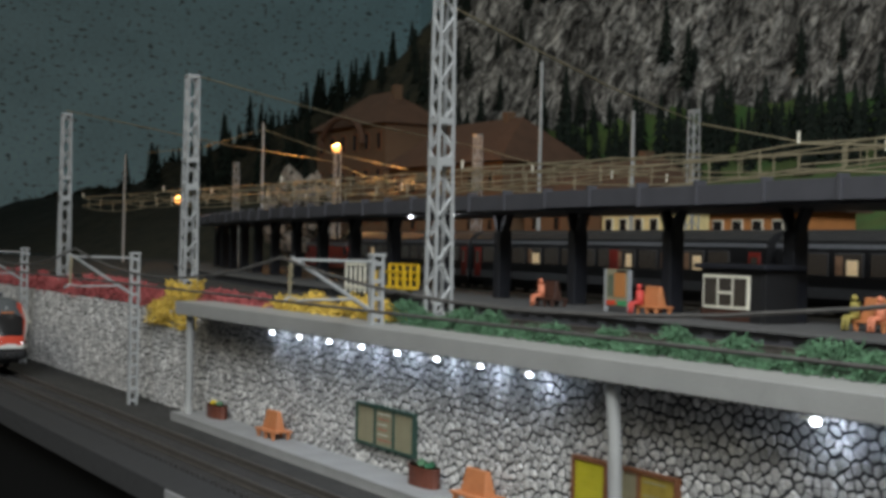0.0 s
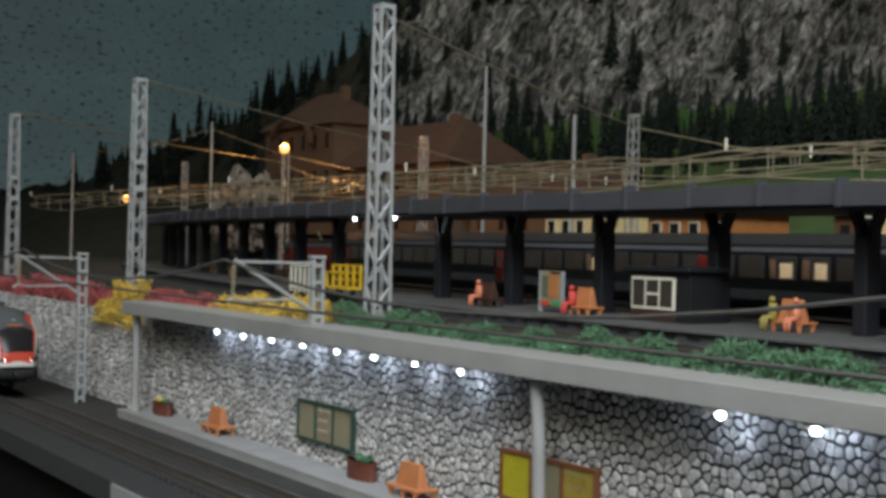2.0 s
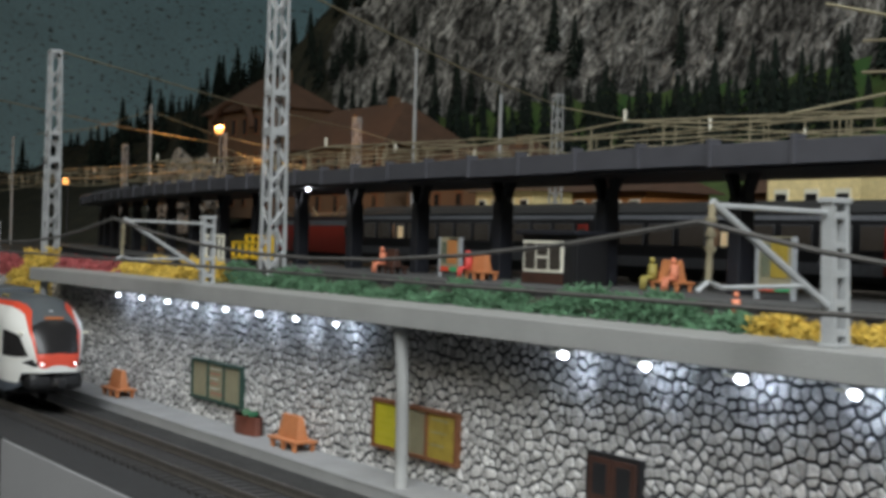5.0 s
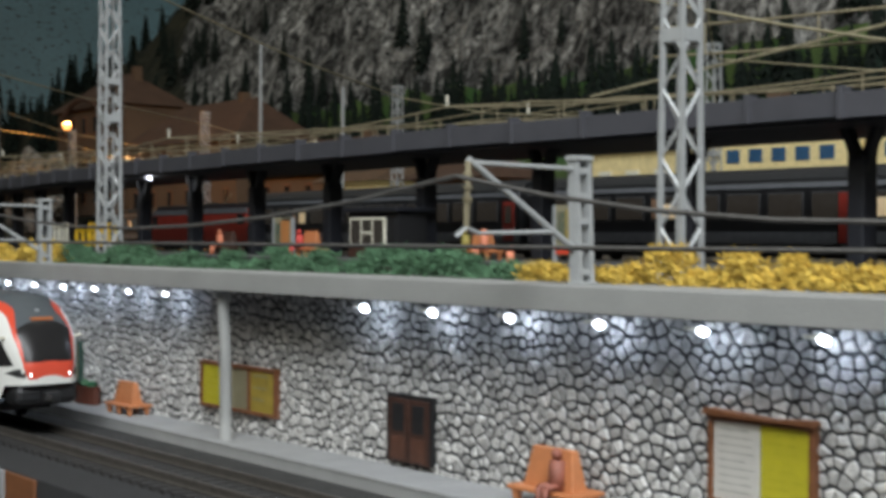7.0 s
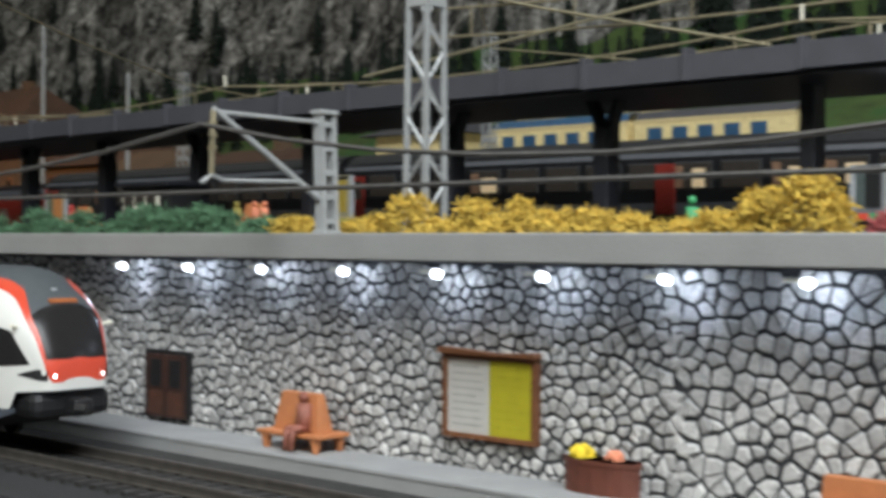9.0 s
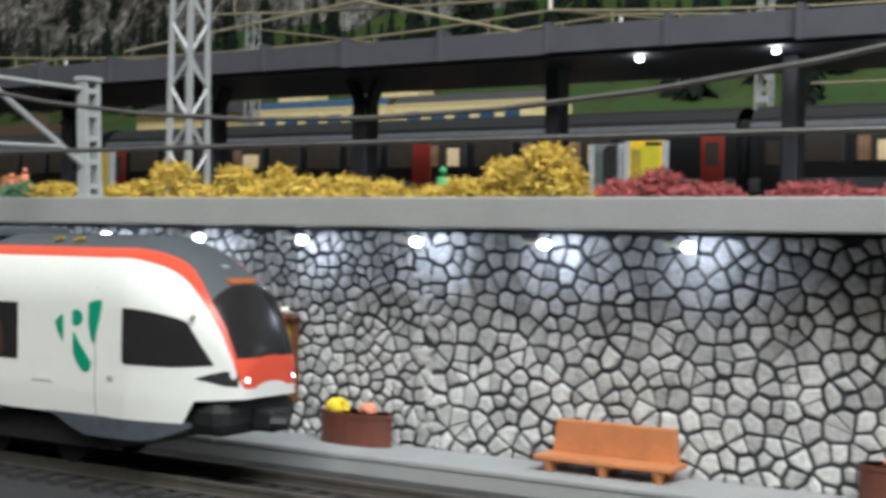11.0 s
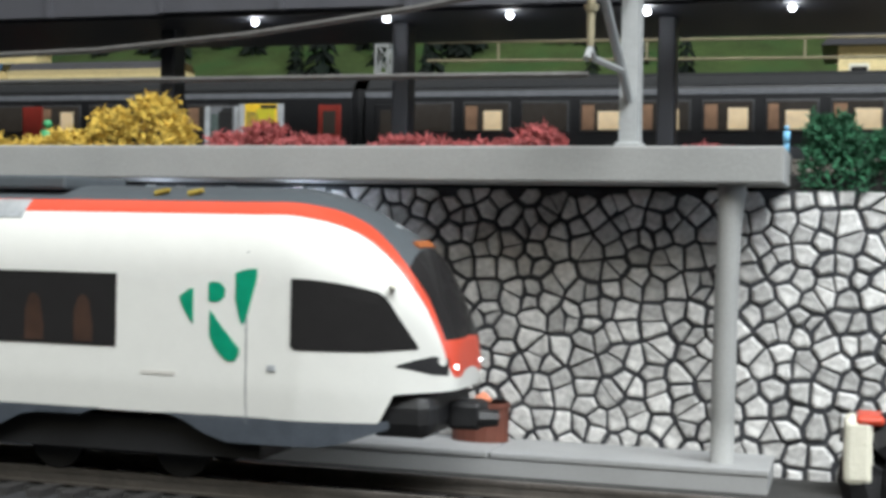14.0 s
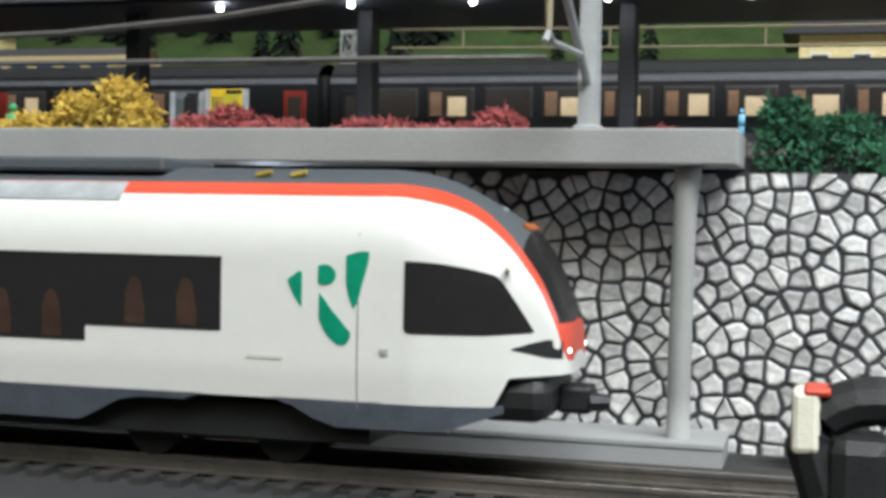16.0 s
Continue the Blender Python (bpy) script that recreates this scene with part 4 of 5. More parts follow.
for x in FAR:
    lattice_mast(x if x > -50 else x - 4.3, 45 if x > -50 else 48, UP, 19.3 if x > -50 else 19.9, 0.8, 0.6, "light grey lattice mast behind the yard", 0.06)
for y, z in ((22.6, 13.7), (28.6, 14.4), (36, 15.2), (41.5, 15.8)):
    for i in range(7):
        span(sag(across(i, y), across(i + 1, y), y, y, z, 0.7), 1.2, "thin tan overhead wire pair above the yard", 0.055)
for i in range(8):
    n, f = NEAR[i], FAR[i]
    t = span([(across(i, 22.6), 22.6, 13.7), (across(i, 33), 33, 14.8), (f, 45, 16.0)], 1.0, "tan cross span above the yard tracks", 0.055)
    for y in (22.6, 28.6, 36, 41.5):
        x = across(i, y)
        part("insulator", bar(B(), (x, y, 14.3), (x, y, 13.7), 0.08, 0.07, 8), M["whitebox"], t, "white insulator")
def long_wire(pts, r):
    w = structure("long_wire", tube(B(), pts, r), M["brass"], "thin slanting brass wire above the yard", "wire")
    w["kind"] = "thing"


for i in (2, 3, 4, 5, 6):  # from each front mast's top to the far mast behind it, then down along the yard
    n, f, g = NEAR[i], FAR[i - 1], FAR[i]
    long_wire([(n, 3, 18.2), (n + (f - n) * 0.5, 24, 17.9), (f, 45, 18.3)], 0.05)
    long_wire([(f, 45, 18.3), (f + (g - f) * 0.4, 43, 16.0), (g, 40, 14.2)], 0.05)
long_wire([(-170, 38, 21.2), (-158, 42, 21.6), (-145.9, 46, 23.6), (-125, 46, 19.4), (-104, 45, 16.6)], 0.05)
# crossing wires over the near end of the yard
long_wire([(-12, 22.6, 18.0), (-2.9, 22.6, 15.5), (8, 22.6, 12.9)], 0.07)
long_wire([(-14, 22.6, 13.4), (2, 22.6, 15.0), (20, 22.6, 16.6)], 0.07)
span(sag(-10, 24, 22.6, 24, 16.2, 0.5), 1.3, "brass overhead wire pair above the near tracks", 0.06)
span(sag(14, 74, 41.5, 41.5, 13.5, 0.2, 8), 0.95, "brass overhead wire pair behind the long coach", 0.07)
for x, y, z1 in ((-145.9, 46, 24.5), (-80.7, 46, 25.6), (-67.1, 46, 20.1), (-180.5, 38, 21.4)):
    pole = structure("pole", bar(B(), (x, y, UP), (x, y, z1), 0.2, 0.14, 8), M["mast"], "thin grey pole in the yard", "pole")
    pole["kind"] = "thing"


def street_lamp(x, y, z0, z1, watt):
    t = thing("street_lamp", x, y, z0, "yard lamp with a warm orange glow", "lamp")
    part("pole", bar(B(), (0, 0, 0), (0, 0, z1 - z0), 0.13, 0.1, 8), M["dark"], t)
    bm = B()
    bmesh.ops.create_icosphere(bm, subdivisions=2, radius=0.5, matrix=Matrix.Translation((0, -0.3, z1 - z0 + 0.5)))
    part("globe", bm, M["lampwarm"], t, "glowing orange globe", True)
    glow_lamp("warm_light", x, y - 0.3, z1 + 1.9, watt, (1.0, 0.45, 0.14), 0.8)


street_lamp(-110.4, 40, UP, 18.4, 0.8)
street_lamp(-161, 40, UP, 13.8, 0.15)


# ---- houses ----
def house(name, x0, x1, y0, y1, z0, eave, ridge, wall_m, roof_m, label, axis="x", floors=2, per=4, hip=0.0):
    t = thing(name, (x0 + x1) / 2, (y0 + y1) / 2, z0, label, "house")
    a, b, h, r = (x1 - x0) / 2, (y1 - y0) / 2, eave - z0, ridge - z0
    part("wall", box(B(), -a, a, -b, b, 0, h), wall_m, t)
    o = 1.0
    bm = B()
    vs = [bm.verts.new(p) for p in ((-a - o, -b - o, h), (a + o, -b - o, h), (a + o, b + o, h), (-a - o, b + o, h))]
    k = hip
    rd = [bm.verts.new(p) for p in (((-a + k, 0, r), (a - k, 0, r)) if axis == "x" else ((0, -b + k, r), (0, b - k, r)))]
    if axis == "x":
        fs = [(vs[0], vs[1], rd[1], rd[0]), (vs[2], vs[3], rd[0], rd[1]), (vs[1], vs[2], rd[1]), (vs[3], vs[0], rd[0])]
    else:
        fs = [(vs[1], vs[2], rd[1], rd[0]), (vs[3], vs[0], rd[0], rd[1]), (vs[0], vs[1], rd[0]), (vs[2], vs[3], rd[1])]
    for f in fs:
        bm.faces.new(f)
    bm.faces.new(vs[::-1])
    bmesh.ops.recalc_face_normals(bm, faces=bm.faces)
    roof = part("roof", bm, roof_m, t)
    part("chimney", box(B(), a * 0.4, a * 0.4 + 1.2, -0.6, 0.6, h, r + 0.8), M["brick"], roof)
    fh = h / floors
    for f in range(floors):
        for i in range(per):
            cx = -a + (i + 0.5) * 2 * a / per
            w = part("window", box(B(), cx - 0.6, cx + 0.6, -b - 0.12, -b + 0.05, f * fh + fh * 0.3, f * fh + fh * 0.8), M["brown_frame"] if wall_m == M["brick"] else M["whitebox"], t)
            part("pane", box(B(), cx - 0.48, cx + 0.48, -b - 0.16, -b - 0.1, f * fh + fh * 0.34, f * fh + fh * 0.76), M["glass"], w)
    return t


# cream walls glow weakly by themselves in place of light on them
house("yellow_house", -83, -74, 55, 62, UP, 12.3, 14.5, M["creambaked"], M["brick"], "pale yellow house behind the yard, its walls given a faint glow")
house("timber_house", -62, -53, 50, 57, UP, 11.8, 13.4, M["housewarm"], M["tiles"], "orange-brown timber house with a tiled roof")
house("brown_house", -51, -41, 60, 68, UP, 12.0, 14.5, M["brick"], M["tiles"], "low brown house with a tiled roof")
house("lit_building", -38.4, -30.5, 48, 53, UP, 13.2, 14.2, M["creambaked"], M["canopy"], "yellow building beside the railcars, its walls given a faint glow", "x", 1, 3)
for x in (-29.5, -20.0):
    house("cream_tower", x - 1.6, x + 1.6, 55.5, 57.5, UP, 15.9, 16.5, M["creambaked"], M["canopy"], "small cream building behind the railcars, its walls given a faint glow", "x", 1, 2)
depot = house("station_house", -172, -149, 66, 76, 10, 26.0, 31.5, M["brick"], M["tiles"], "large brown building with an arched front and a hipped roof", "x", 3, 6, 8)
part("arch", tube(B(), [(-0.5 + 7 * math.cos(math.pi * k / 14), -6.2, 13.2 + 4.2 * math.sin(math.pi * k / 14)) for k in range(15)], 0.45, 6), M["tiles"], depot, "dark brown arch over the front")
bm = B()
bmesh.ops.create_icosphere(bm, subdivisions=4, radius=1.0)
for v in bm.verts:
    q = 1 + 0.35 * noise.noise(v.co * 2.2) + 0.22 * noise.noise(v.co * 6)
    v.co = Vector((v.co.x * 10 * q, v.co.y * 4 * q, v.co.z * 6 * q))
mound = structure("rock_outcrop", bm, M["outcrop"], "pale grey rock outcrop below the large brown building", "rock")
mound.matrix_basis = put(-168, 61, 13.0)
mound["kind"] = "thing"
house("brown_hall", -144, -115, 64, 76, 9, 19, 25, M["brick"], M["tiles"], "large brown hall with a tiled roof", "x", 2, 6, 5)
house("brown_hall", -110, -88, 64, 74, 9, 14, 18.5, M["brick"], M["tiles"], "low brown hall with a tiled roof", "x", 1, 5, 3)
house("yellow_shed", 34, 44, 62, 70, UP, 15.6, 17.5, M["creambaked"], M["canopy"], "pale yellow shed behind the yard")


# ---- hills ----
def ridge(x):
    """Height of the mountain's skyline along the layout's back."""
    pts = [(-570, 29), (-499, 31), (-440, 36), (-392, 44), (-366, 51), (-336, 57), (-319, 61), (-306, 66), (-289, 74), (-262, 96), (-220, 120), (-60, 140), (400, 130)]
    for (a, h), (b, k) in zip(pts, pts[1:]):
        if a <= x <= b:
            return h + (k - h) * (x - a) / (b - a)
    return 29


def hill_z(x, y):
    """Meadow that climbs from the yard to the foot of the rock, then the rock face."""
    foot = 108 + 8 * noise.noise((x * 0.012, 3.1, 0))
    if y < foot:
        f = max(0.0, (y - 58) / (foot - 58))
        return UP - 0.3 + (19.5 + 3 * min(1, max(0, (x + 60) / 120))) * f ** 1.1 + 0.8 * noise.noise((x * 0.05, y * 0.05, 0)) * f
    top = ridge(x)
    f = min(1.0, (y - foot) / 60)
    base = UP + 19 + 3 * min(1, max(0, (x + 60) / 120))
    z = base + (top - base) * f ** 0.85
    z += (5 * noise.noise((x * 0.03, y * 0.05, z * 0.03)) + 4.5 * noise.noise((x * 0.10, y * 0.1, z * 0.06)) + 3.2 * noise.noise((x * 0.26, y * 0.3, z * 0.12))) * min(1, f * 6) * (1 - 0.6 * f)
    return z


def sheet(x0, x1, y0, y1, nx, ny):
    bm = B()
    vs = [[bm.verts.new((x0 + (x1 - x0) * i / nx, y0 + (y1 - y0) * j / ny, hill_z(x0 + (x1 - x0) * i / nx, y0 + (y1 - y0) * j / ny))) for j in range(ny + 1)] for i in range(nx + 1)]
    for i in range(nx):
        for j in range(ny):
            f = bm.faces.new((vs[i][j], vs[i + 1][j], vs[i + 1][j + 1], vs[i][j + 1]))
            yy = y0 + (y1 - y0) * (j + 0.5) / ny
            xx = x0 + (x1 - x0) * (i + 0.5) / nx
            wood = xx < -150 - 1.25 * (yy - 62) + 14 * noise.noise((xx * 0.02, yy * 0.03, 7.0))
            f.material_index = 2 if wood else 1 if yy > 110 + 8 * noise.noise(((x0 + (x1 - x0) * i / nx) * 0.012, 3.1, 0)) else 0
    return bm


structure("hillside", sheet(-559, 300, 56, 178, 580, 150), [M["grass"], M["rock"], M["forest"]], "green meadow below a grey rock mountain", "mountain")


def fir(rng, h, r):
    bm = B()
    bar(bm, (0, 0, 0), (0, 0, h * 0.9), h * 0.03, h * 0.008, 5)
    n = 9
    for k in range(n):
        f = k / n
        z, rr = h * (0.08 + 0.9 * f), r * (1 - f) ** 0.85
        arms = 9
        for a in range(arms):
            t = 2 * math.pi * (a + rng.random()) / arms
            L = rr * rng.uniform(0.65, 1.15)
            d = Vector((math.cos(t), math.sin(t), 0))
            s = Vector((-d.y, d.x, 0)) * L * 0.34
            c = Vector((0, 0, z + h * 0.09))
            tip = d * L + Vector((0, 0, z - h * 0.05))
            m = d * L * 0.5 + Vector((0, 0, z + h * 0.04))
            vs = [bm.verts.new(p) for p in (c, m + s, tip, m - s)]
            bm.faces.new(vs)
            v5 = bm.verts.new(m - Vector((0, 0, h * 0.05)))
            bm.faces.new((vs[1], v5, vs[2]))
            bm.faces.new((vs[2], v5, vs[3]))
    return bm


rng = random.Random(5)
FIRS = []
for k in range(4):
    t = thing("fir_tree", -250 + k * 9, 118 + 3 * k, hill_z(-250 + k * 9, 118 + 3 * k) - 0.4, "dark green model fir tree on the hill", "tree", "firs on the hill")
    part("crown", fir(rng, 9 + 1.5 * k, 1.75 + 0.22 * k), M["fir"], t)
    FIRS.append(t)
spots = []
x = -545.0
while x < -255:  # along the skyline
    spots.append((x, rng.uniform(150, 172)))
    x += rng.uniform(1.6, 4.5)
x = -230.0
while x < 130:  # row along the foot of the rock
    spots.append((x, rng.uniform(100, 112)))
    if rng.random() < 0.55:
        spots.append((x + rng.uniform(-2, 2), rng.uniform(104, 128)))
    x += rng.uniform(0.9, 2.6)
for _ in range(60):
    spots.append((rng.uniform(-420, -190), rng.uniform(100, 150)))
for _ in range(22):
    spots.append((rng.uniform(-200, 90), rng.uniform(118, 150)))
for _ in range(100):
    spots.append((rng.uniform(-135, 15), rng.uniform(93, 108)))
for _ in range(16):
    spots.append((rng.uniform(-20, 60), rng.uniform(82, 98)))
spots.sort(key=lambda p: p[1])
rest = B()
for k, (x, y) in enumerate(spots):
    s = rng.uniform(0.8, 1.4) if x < -255 else rng.uniform(0.5, 0.95)
    base = rng.choice(FIRS)
    if k < 285:
        f = copy_thing(base, put(x, y, hill_z(x, y) - 0.5, rng.uniform(0, 360)))
        f.scale = (s, s, s)
    else:
        n0 = len(rest.verts)
        rest.from_mesh(base.children[0].data)
        rest.verts.ensure_lookup_table()
        bmesh.ops.transform(rest, matrix=Matrix.Translation((x, y, hill_z(x, y) - 0.5)) @ Matrix.Rotation(rng.uniform(0, 6.28), 4, "Z") @ Matrix.Scale(s * 100, 4), verts=rest.verts[n0:])
structure("far_firs", rest, M["fir"], "dark green fir wood along the far ridge", "wood", "stuff")


# ---- the moving train ----
TOPS = [(-1.2, 1.93), (-1.208, 2.1), (-1.22, 2.36), (-1.27, 2.58), (-1.43, 2.97), (-1.62, 3.36), (-1.83, 3.68), (-2.15, 3.94), (-2.52, 4.16), (-2.9, 4.37), (-3.3, 4.55), (-3.8, 4.68), (-4.4, 4.72), (-60, 4.72)]
WIDE = [(-1.2, 0.64), (-1.25, 0.78), (-1.36, 0.91), (-1.6, 1.07), (-2.0, 1.29), (-2.5, 1.47), (-3.0, 1.58), (-3.6, 1.65), (-60, 1.65)]
WHITE_EDGE = [(-1.2, 1.72), (-1.3, 2.0), (-1.42, 2.4), (-1.7, 3.0), (-2.2, 3.62), (-2.8, 4.03), (-3.6, 4.24), (-4.3, 4.26), (-60, 4.26)]


def lerp_tab(tab, x):
    for (a, h), (b, k) in zip(tab, tab[1:]):
        if b <= x <= a:
            return h + (k - h) * (x - a) / (b - a)
    return tab[0][1]


def smooth_tab(tab, x):
    """The same table read along a smooth curve through its points."""
    for i in range(len(tab) - 1):
        (a, h), (b, k) = tab[i], tab[i + 1]
        if b <= x <= a:
            (p, u), (q, w) = tab[max(i - 1, 0)], tab[min(i + 2, len(tab) - 1)]
            t, d = (x - a) / (b - a), b - a
            m0, m1 = (k - u) / (b - p) * d, (w - h) / (q - a) * d
            if d < -5:
                m0 = m1 = 0.0
            return (2 * t ** 3 - 3 * t ** 2 + 1) * h + (t ** 3 - 2 * t ** 2 + t) * m0 + (3 * t ** 2 - 2 * t ** 3) * k + (t ** 3 - t ** 2) * m1
    return tab[0][1]


def train_y(x, z):
    """Half width of the train's skin at a place; z above the rail."""
    W, T = smooth_tab(WIDE, x), smooth_tab(TOPS, x)
    zs = min(3.3, 0.9 + (T - 0.9) * 0.62)
    if z <= zs:
        return W * (1 - 0.05 * max(0, 1.6 - z))
    f = min(1.0, (z - zs) / (T - zs))
    return W * max(0.0, 1 - f ** 2.3) ** (1 / 2.3)


def body_shell(x0, x1, fine):
    bm = B()
    xs = []
    x = x1
    while x > x0:
        xs.append(x)
        x -= 0.006 if (fine and x > -1.23) else 0.028 if (fine and x > -4.6) else 0.6
    xs.append(x0)
    rings = []
    for x in xs:
        T = smooth_tab(TOPS, x)
        zb = 1.14 + 0.44 * min(1.0, max(0.0, (x + 2.25) / 0.22)) + 0.06 * max(0.0, x + 2.03)
        edge = smooth_tab(WHITE_EDGE, x)
        band = edge + 0.2 - 0.05 * min(1, max(0, (x + 3.2) / 0.8)) 
        b1 = min(max(edge, 1.82), T - 0.012)
        b2 = min(max(band, 2.4 if x > -1.5 else 0, b1 + 0.004), T - 0.006)
        n1, n2, n3 = (26, 4, 34) if fine else (12, 2, 12)
        zs = [zb + (b1 - zb) * k / n1 for k in range(n1)] + [b1 + (b2 - b1) * k / n2 for k in range(n2)] + [b2 + (T - b2) * math.sin(k / n3 * math.pi / 2) for k in range(n3 + 1)]
        half = [(train_y(x, z), z) for z in zs]
        half[-1] = (0.0, T)
        ring = [(x, -y, z) for y, z in half] + [(x, y, z) for y, z in half[-2::-1]]
        rings.append([bm.verts.new(p) for p in ring])
    for (xa, a), (xb, b) in zip(zip(xs, rings), zip(xs[1:], rings[1:])):
        m = len(a) - 1
        for i in range(m):
            f = bm.faces.new((a[i], a[i + 1], b[i + 1], b[i]))
            k = min(i, m - 1 - i)
            f.material_index = 0 if k < n1 else 1 if k < n1 + n2 or lerp_tab(TOPS, xb) < 2.42 else 3 if xa > -1.92 else 2
    bm.faces.new(rings[0])
    bm.faces.new(rings[-1][::-1])
    bmesh.ops.recalc_face_normals(bm, faces=bm.faces)
    return bm


def side_panel(cols, lo, hi, side, off=0.015, rows=5, thick=0.0):
    """A panel that lies on the train's side: columns of x, with lower and upper height at each."""
    bm = B()
    grid = []
    for x, a, b in zip(cols, lo, hi):
        grid.append([bm.verts.new((x, side * (train_y(x, a + (b - a) * j / rows) + off), a + (b - a) * j / rows)) for j in range(rows + 1)])
    for p, q in zip(grid, grid[1:]):
        for j in range(rows):
            bm.faces.new((p[j], q[j], q[j + 1], p[j + 1]))
    bmesh.ops.recalc_face_normals(bm, faces=bm.faces)
    bm.normal_update()
    if (sum((f.normal.y for f in bm.faces), 0.0) > 0) != (side > 0):
        bmesh.ops.reverse_faces(bm, faces=bm.faces)
        bm.normal_update()
    r = bmesh.ops.solidify(bm, geom=bm.faces[:], thickness=0.03)
    bmesh.ops.recalc_face_normals(bm, faces=bm.faces)
    return bm


def lin(a, b, n):
    return [a + (b - a) * i / n for i in range(n + 1)]


train = thing("regional_train", -60, -4.7, RAIL, "white and red low-floor regional train with a grey roof", "train")
car = part("cab_car", body_shell(-24, -1.2, True), [M["white"], M["red"], M["roofgrey"], M["glass"]], train, "white car body with a red stripe", True)
for s in (-1, 1):
    # cab side window, its lower edge straight, its upper edge falling to the nose
    cols = lin(-3.58, -1.7, 24)
    hi = [3.3 - 0.2 * ((x + 3.58) / 1.37) ** 2 if x < -2.21 else 3.1 - 0.8 * ((x + 2.21) / 0.51) ** 1.1 for x in cols]
    lo = [2.22 + (0.05 if x < -3.55 else 0) + 0.07 * max(0, (x + 2.4)) for x in cols]
    part("cab_window", side_panel(cols, lo, hi, s), M["glass"], car, "dark cab side window")
    for a, b, z0, z1 in ((-8.9, -6.55, 2.15, 3.3), (-11.3, -8.902, 1.9, 3.3), (-14.2, -11.8, 1.9, 3.3), (-17.0, -14.6, 1.9, 3.3), (-20, -17.5, 2.15, 3.3), (-23, -20.5, 2.15, 3.3)):
        w = part("window", side_panel(lin(a, b, 4), [z0] * 5, [z1] * 5, s), M["glass"], car, "dark tinted window")
        for q in (0.3, 0.68):
            c = a + (b - a) * q
            # seat outline on the pane's outer face, dimness behind glass put into colour
            part("seat", side_panel(lin(c, c + 0.34, 5), [z0 + 0.05] * 6, [z0 + 0.55, z0 + 0.74, z0 + 0.8, z0 + 0.78, z0 + 0.7, z0 + 0.3], s, 0.018), M["seat"], w, "seat shape on the pane, darkened as if behind the glass")
    # printed emblem in green shapes
    for cols, lo, hi in (
        ([-5.44, -5.36, -5.28, -5.21], [2.93, 2.76, 2.64, 2.56], [2.98, 3.04, 3.1, 3.1]),
        ([-4.5, -4.45, -4.38, -4.32, -4.22, -4.14], [2.95, 2.74, 2.56, 2.64, 3.0, 3.3], [3.36, 3.38, 3.4, 3.42, 3.43, 3.43]),
        ([-4.93, -4.85, -4.75, -4.62, -4.49, -4.42], [2.38, 2.22, 2.1, 2.0, 2.01, 2.12], [2.78, 2.7, 2.56, 2.42, 2.27, 2.2]),
        ([-4.95, -4.85, -4.75, -4.67], [2.92, 2.9, 2.92, 3.0], [3.2, 3.22, 3.2, 3.12]),
    ):
        part("emblem", side_panel(cols, lo, hi, s, 0.012), M["green_logo"], car, "green printed emblem")
    part("door_joint", side_panel([-4.32, -4.3], [1.05] * 2, [3.7] * 2, s, 0.004), M["stripe"], car)
    part("lock", side_panel(lin(-3.95, -3.82, 2), [1.88] * 3, [1.97] * 3, s, 0.02), M["silver"], car)
    part("grille", side_panel(lin(-6.1, -5.5, 2), [1.74] * 3, [1.8] * 3, s, 0.012), M["poster_grey"], car)
    # headlight recess and lamp
    part("headlight_housing", side_panel([-2.0, -1.75, -1.5, -1.3], [2.0, 1.95, 1.88, 1.86], [2.02, 2.1, 2.16, 2.12], s, 0.012, 2), M["black"], car)
    bm = B()
    bmesh.ops.create_icosphere(bm, subdivisions=2, radius=0.052, matrix=Matrix.Translation((-1.255, s * 0.69, 1.98)))
    part("headlight", bm, M["headlight"], car, "white shining headlight", True)
    # skirt with an arch over the bogie
    cols = lin(-24, -2.1, 60)
    lo = [(0.62 if x < -7 else 0.74) + (0.42 * min(1, max(0, 1 - (abs(x + 6.9) - 1.3) / 0.8))) + (0.35 * max(0, x + 3.0)) for x in cols]
    part("skirt", side_panel(cols, lo, [1.16] * 61, s, 0.0), M["skirt"], car, "dark blue-grey skirt")
    part("roof_edge_panel", side_panel(lin(-24, -8.45, 4), [4.16] * 5, [4.45] * 5, s, 0.03, 3), M["silver"], car, "silver grey roof edge panel")
    bm = B()
    bar(bm, (-2.1, s * 1.25, 3.2), (-2.0, s * 1.48, 3.24), 0.05, 0.05, 6)
    part("mirror", bm, M["whitebox"], car)
bm = B()
box(bm, -2.65, -1.46, -1.14, 1.14, 0.88, 1.6, 0.24)
part("snow_plough", bm, M["black"], car, "black front apron")
bm = B()
box(bm, -1.5, -0.95, -0.28, 0.28, 0.95, 1.4, 0.08)
bar(bm, (-1.0, -0.2, 1.15), (-0.7, -0.1, 1.15), 0.16, 0.12, 8)
part("coupler", bm, M["black"], car, "black coupler")
for nm, x, z, turn, size, m, text in (("destination_display", -2.0, 3.835, 39, (0.15, 0.8, 0.04), "orange", "orange destination display"), ("top_headlight", -2.42, 4.11, 31, (0.1, 0.14, 0.04), "silver", "small silver top lamp")):
    bm = B()
    bmesh.ops.create_cube(bm, size=1.0, matrix=Matrix.Translation((x, 0, z)) @ Matrix.Rotation(math.radians(turn), 4, "Y") @ Matrix.Diagonal((*size, 1)))
    part(nm, bm, M[m], car, text)
for a, b in ((-12, -7.9), (-22, -14)):
    part("roof_box", box(B(), a, b, -1.0, 1.0, 4.62, 4.86, 0.06), M["roofgrey"], car, "grey roof equipment")
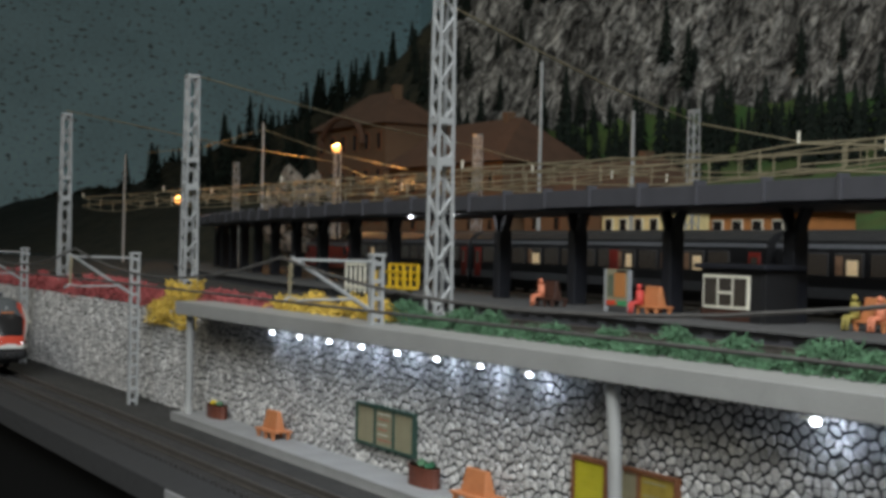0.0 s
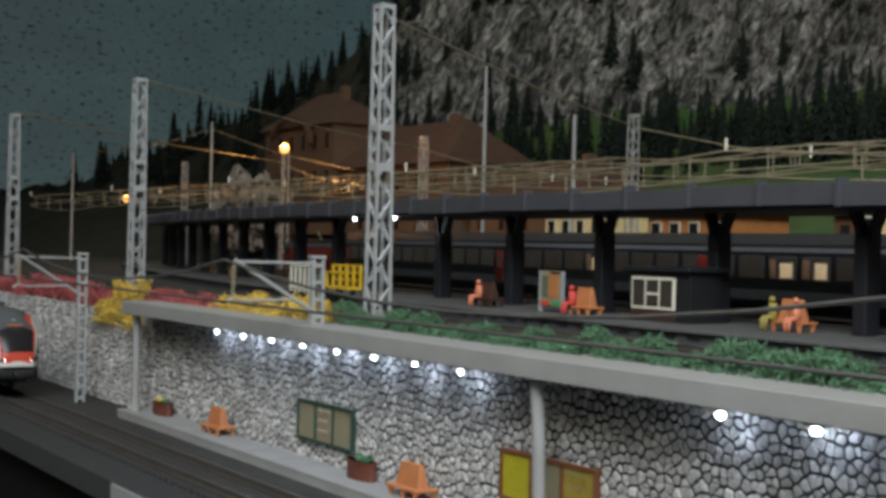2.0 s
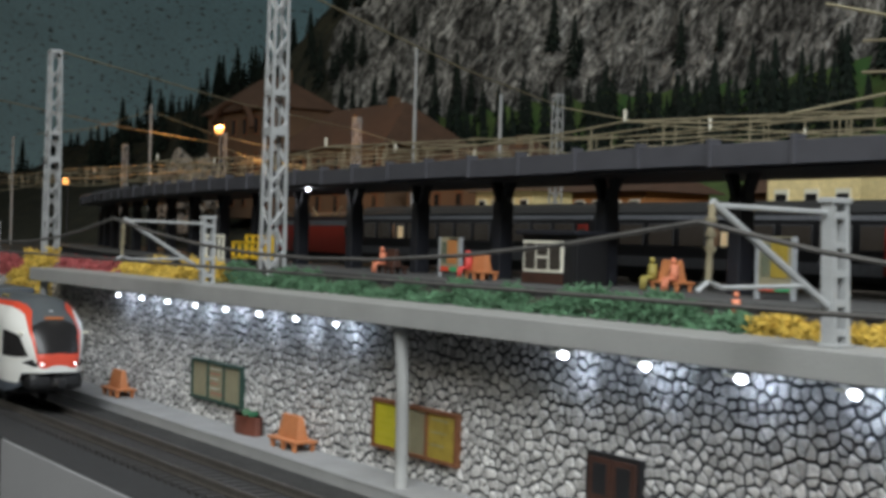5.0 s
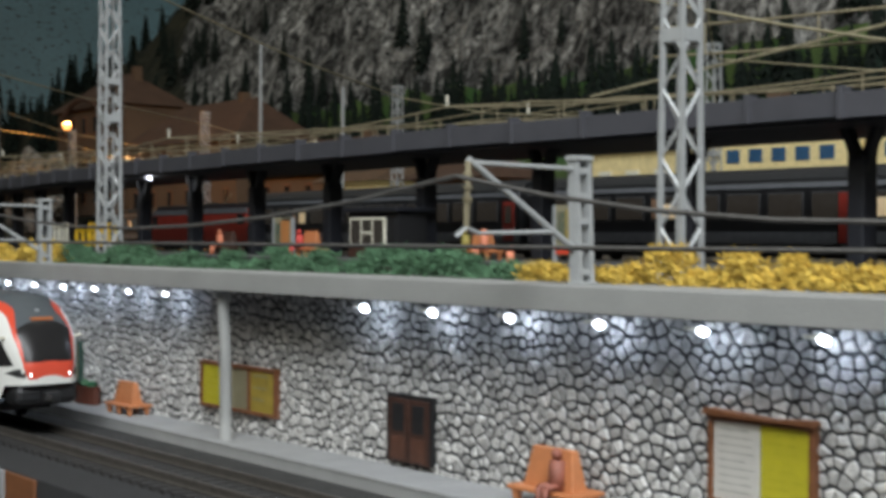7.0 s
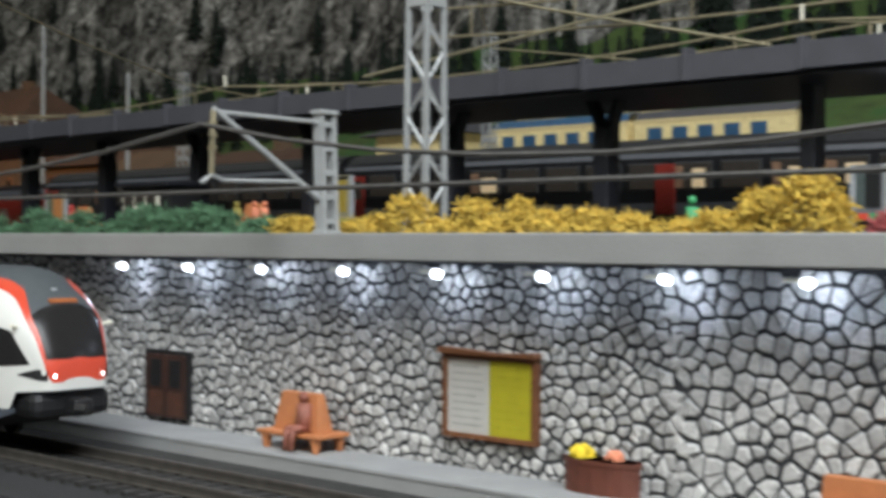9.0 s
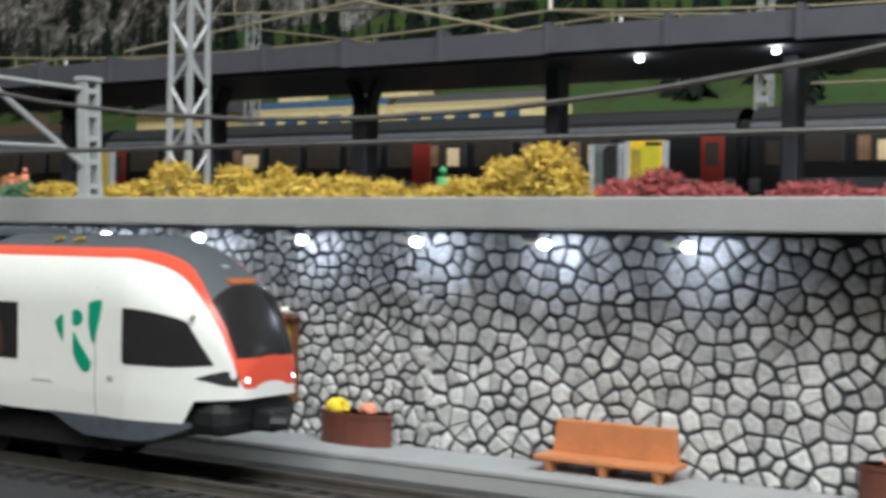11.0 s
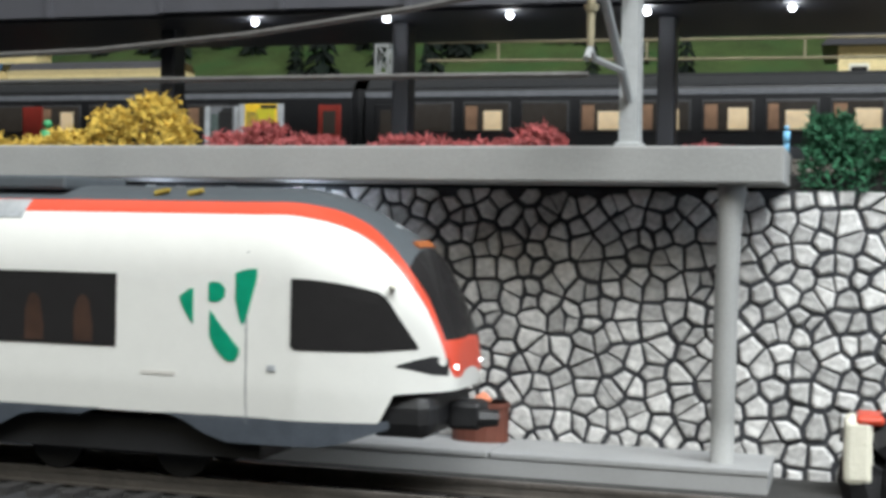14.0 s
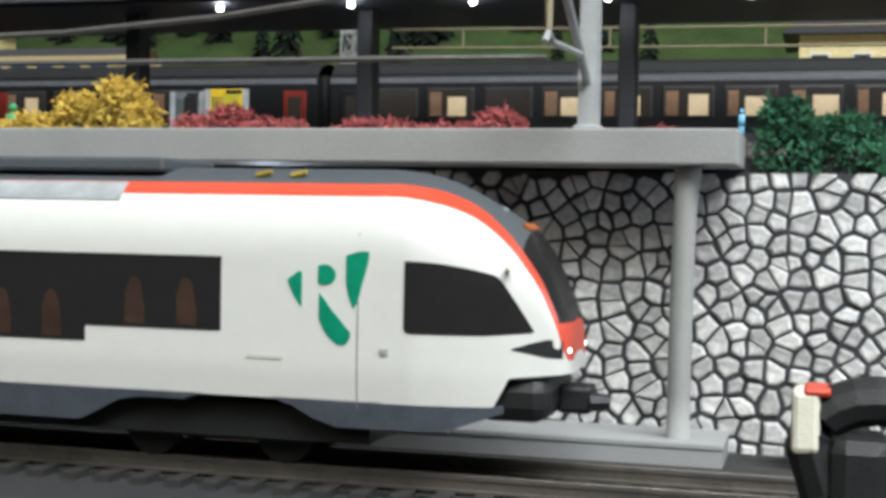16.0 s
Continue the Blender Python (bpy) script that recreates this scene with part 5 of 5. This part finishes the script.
for x in (-6.3, -5.7):
    part("roof_horn", bar(B(), (x, -0.9, 4.58), (x + 0.25, -0.9, 4.64), 0.055, 0.04, 8), M["poster_ochre"], car, "small brass roof fitting")


def bogie(x):
    b = part("bogie", box(B(), x - 1.7, x + 1.7, -0.95, 0.95, 0.32, 0.8, 0.1), M["black"], train)
    for dx in (-1.15, 1.15):
        for s in (-1, 1):
            part("wheel", bar(B(), (x + dx, s * 0.9, 0.48), (x + dx, s * 0.72, 0.48), 0.48, None, 20), M["black"], b)


for x in (-6.9, -24.6, -41.5, -58):
    bogie(x)
bm = B()
box(bm, -24, -4.2, -1.3, 1.3, 0.45, 1.0)
part("underframe", bm, M["black"], train)
for a, b in ((-41, -25.2), (-57.5, -42)):
    mid = part("middle_car", body_shell(a, b, False), [M["white"], M["red"], M["roofgrey"], M["glass"]], train, "white middle car", True)
    part("gangway", box(B(), b, b + 1.2, -1.2, 1.2, 0.8, 4.3), M["black"], mid)
    for s in (-1, 1):
        x = a + 1
        while x < b - 2.6:
            part("window", side_panel(lin(x, x + 2.4, 3), [2.0] * 4, [3.3] * 4, s), M["glass"], mid)
            x += 2.8
        part("skirt", side_panel(lin(a, b, 4), [0.62] * 5, [1.16] * 5, s, 0.0), M["skirt"], mid)

# signal-like buffer post beside the wall
sig = thing("ground_signal", 35.43, -7.0, -0.62, "black signal post with an ivory lamp box", "signal")
arch = [(0.75 + 0.85 * math.cos(math.pi * (1 - k / 10)) * (1 + 0.8 * (k > 5) * (k - 5) / 5), 0.0, 1.55 + 0.62 * math.sin(math.pi * k / 10) - 0.5 * max(0, k - 7)) for k in range(11)]
part("arm", tube(B(), [(0.1, 0, 0.9)] + arch, 0.34, 10), M["black"], sig)
part("post", box(B(), 0.1, 1.0, -0.45, 0.45, 0, 1.75, 0.25), M["black"], sig)
part("lamp_box", box(B(), -0.35, 0.02, -0.35, 0.35, 1.45, 2.3, 0.08), M["whitebox"], sig, "ivory lamp box")
part("red_cap", box(B(), -0.2, 0.15, -0.36, 0.36, 2.22, 2.34, 0.05), M["red"], sig)
part("foot", box(B(), -0.1, 1.4, -0.6, 0.6, 0, 0.15, 0.03), M["black"], sig)
flood = thing("floodlight", 40.5, -3.4, -0.5, "grey lamp post with a cold white floodlight facing the wall", "lamp")
part("post", bar(B(), (0, 0, 0), (0, 0, 6.2), 0.12, 0.09, 8), M["mast"], flood)
part("head", box(B(), -0.5, 0.2, -0.25, 0.25, 6.2, 6.5, 0.05), M["mast"], flood)
part("bulb", box(B(), -0.45, 0.1, -0.2, 0.2, 6.14, 6.2, 0.01), M["led"], flood, "cold white glowing lamp")
glow_lamp("flood_light", 40.2, -3.4, 5.4, 0.05, (0.7, 0.83, 1.0), 0.25)
det = thing("uncoupler", 35.6, -1.2, -0.45, "flat dark drain box at the wall's foot", "box")
part("body", box(B(), -0.5, 0.7, -0.4, 0.4, 0, 1.0, 0.1), M["skirt"], det)
part("lid", box(B(), -0.6, 0.8, -0.5, 0.5, 1.0, 1.12, 0.03), M["black"], det)

# ---- stones of the retaining wall ----
rng = random.Random(11)
cells = stone_cells(18, 41, -0.45, 4.8, rng, 0.39, 0.34)
near = 0
bm_far = B()
for cx, cz, poly in cells:
    if 30.8 < cx < 39.5 and near < 300:
        near += 1
        bm = B()
        add_stone(bm, cx, cz, poly, rng, cx, cz)
        ob = part("stone", bm, M["stone"], wall)
        ob.location = (cx * U, 0, cz * U)
    else:
        add_stone(bm_far, cx, cz, poly, rng)
for x0, x1 in ((-104, 18), (41, 60)):
    for cx, cz, poly in stone_cells(x0, x1, -0.45, 4.8, rng, 0.32, 0.265):
        add_stone(bm_far, cx, cz, poly, rng)
tagged(part("stones", bm_far, M["stone"], wall), "grey rubble stones", kind="stuff")

RUN = [(0, -63.20), (0.5, -59.70), (1, -56.10), (1.5, -52.70), (2, -49.10), (2.5, -45.70), (3, -42.10), (5.5, -23.65), (6, -20.05), (6.5, -16.05), (7, -11.85), (7.5, -7.65), (8, -3.45), (8.5, 0.72), (9, 4.75), (11.5, 21.70), (12, 24.15), (12.5, 26.15), (13, 27.85), (13.5, 29.40), (14, 30.60), (14.5, 31.58), (15, 32.45), (15.5, 32.95), (16, 33.00)]


# the yard train rolls in and halts at about eight seconds: distance still to go
ROLL = [(0, -47.8), (1.5, -36.4), (3.2, -23.5), (4.3, -16.4), (5.5, -10.0), (6, -7.6), (6.5, -5.4), (7, -3.4), (7.5, -1.5), (8, -0.3), (8.5, 0.0), (16, 0.0)]


def motions():
    walk(train, [(t, put(x, -4.7, RAIL)) for t, x in RUN])
    for c, x in YARD_TRAIN:
        walk(c, [(t, on_bend(x + d * SLIM, 23.6)) for t, d in ROLL])


motions()
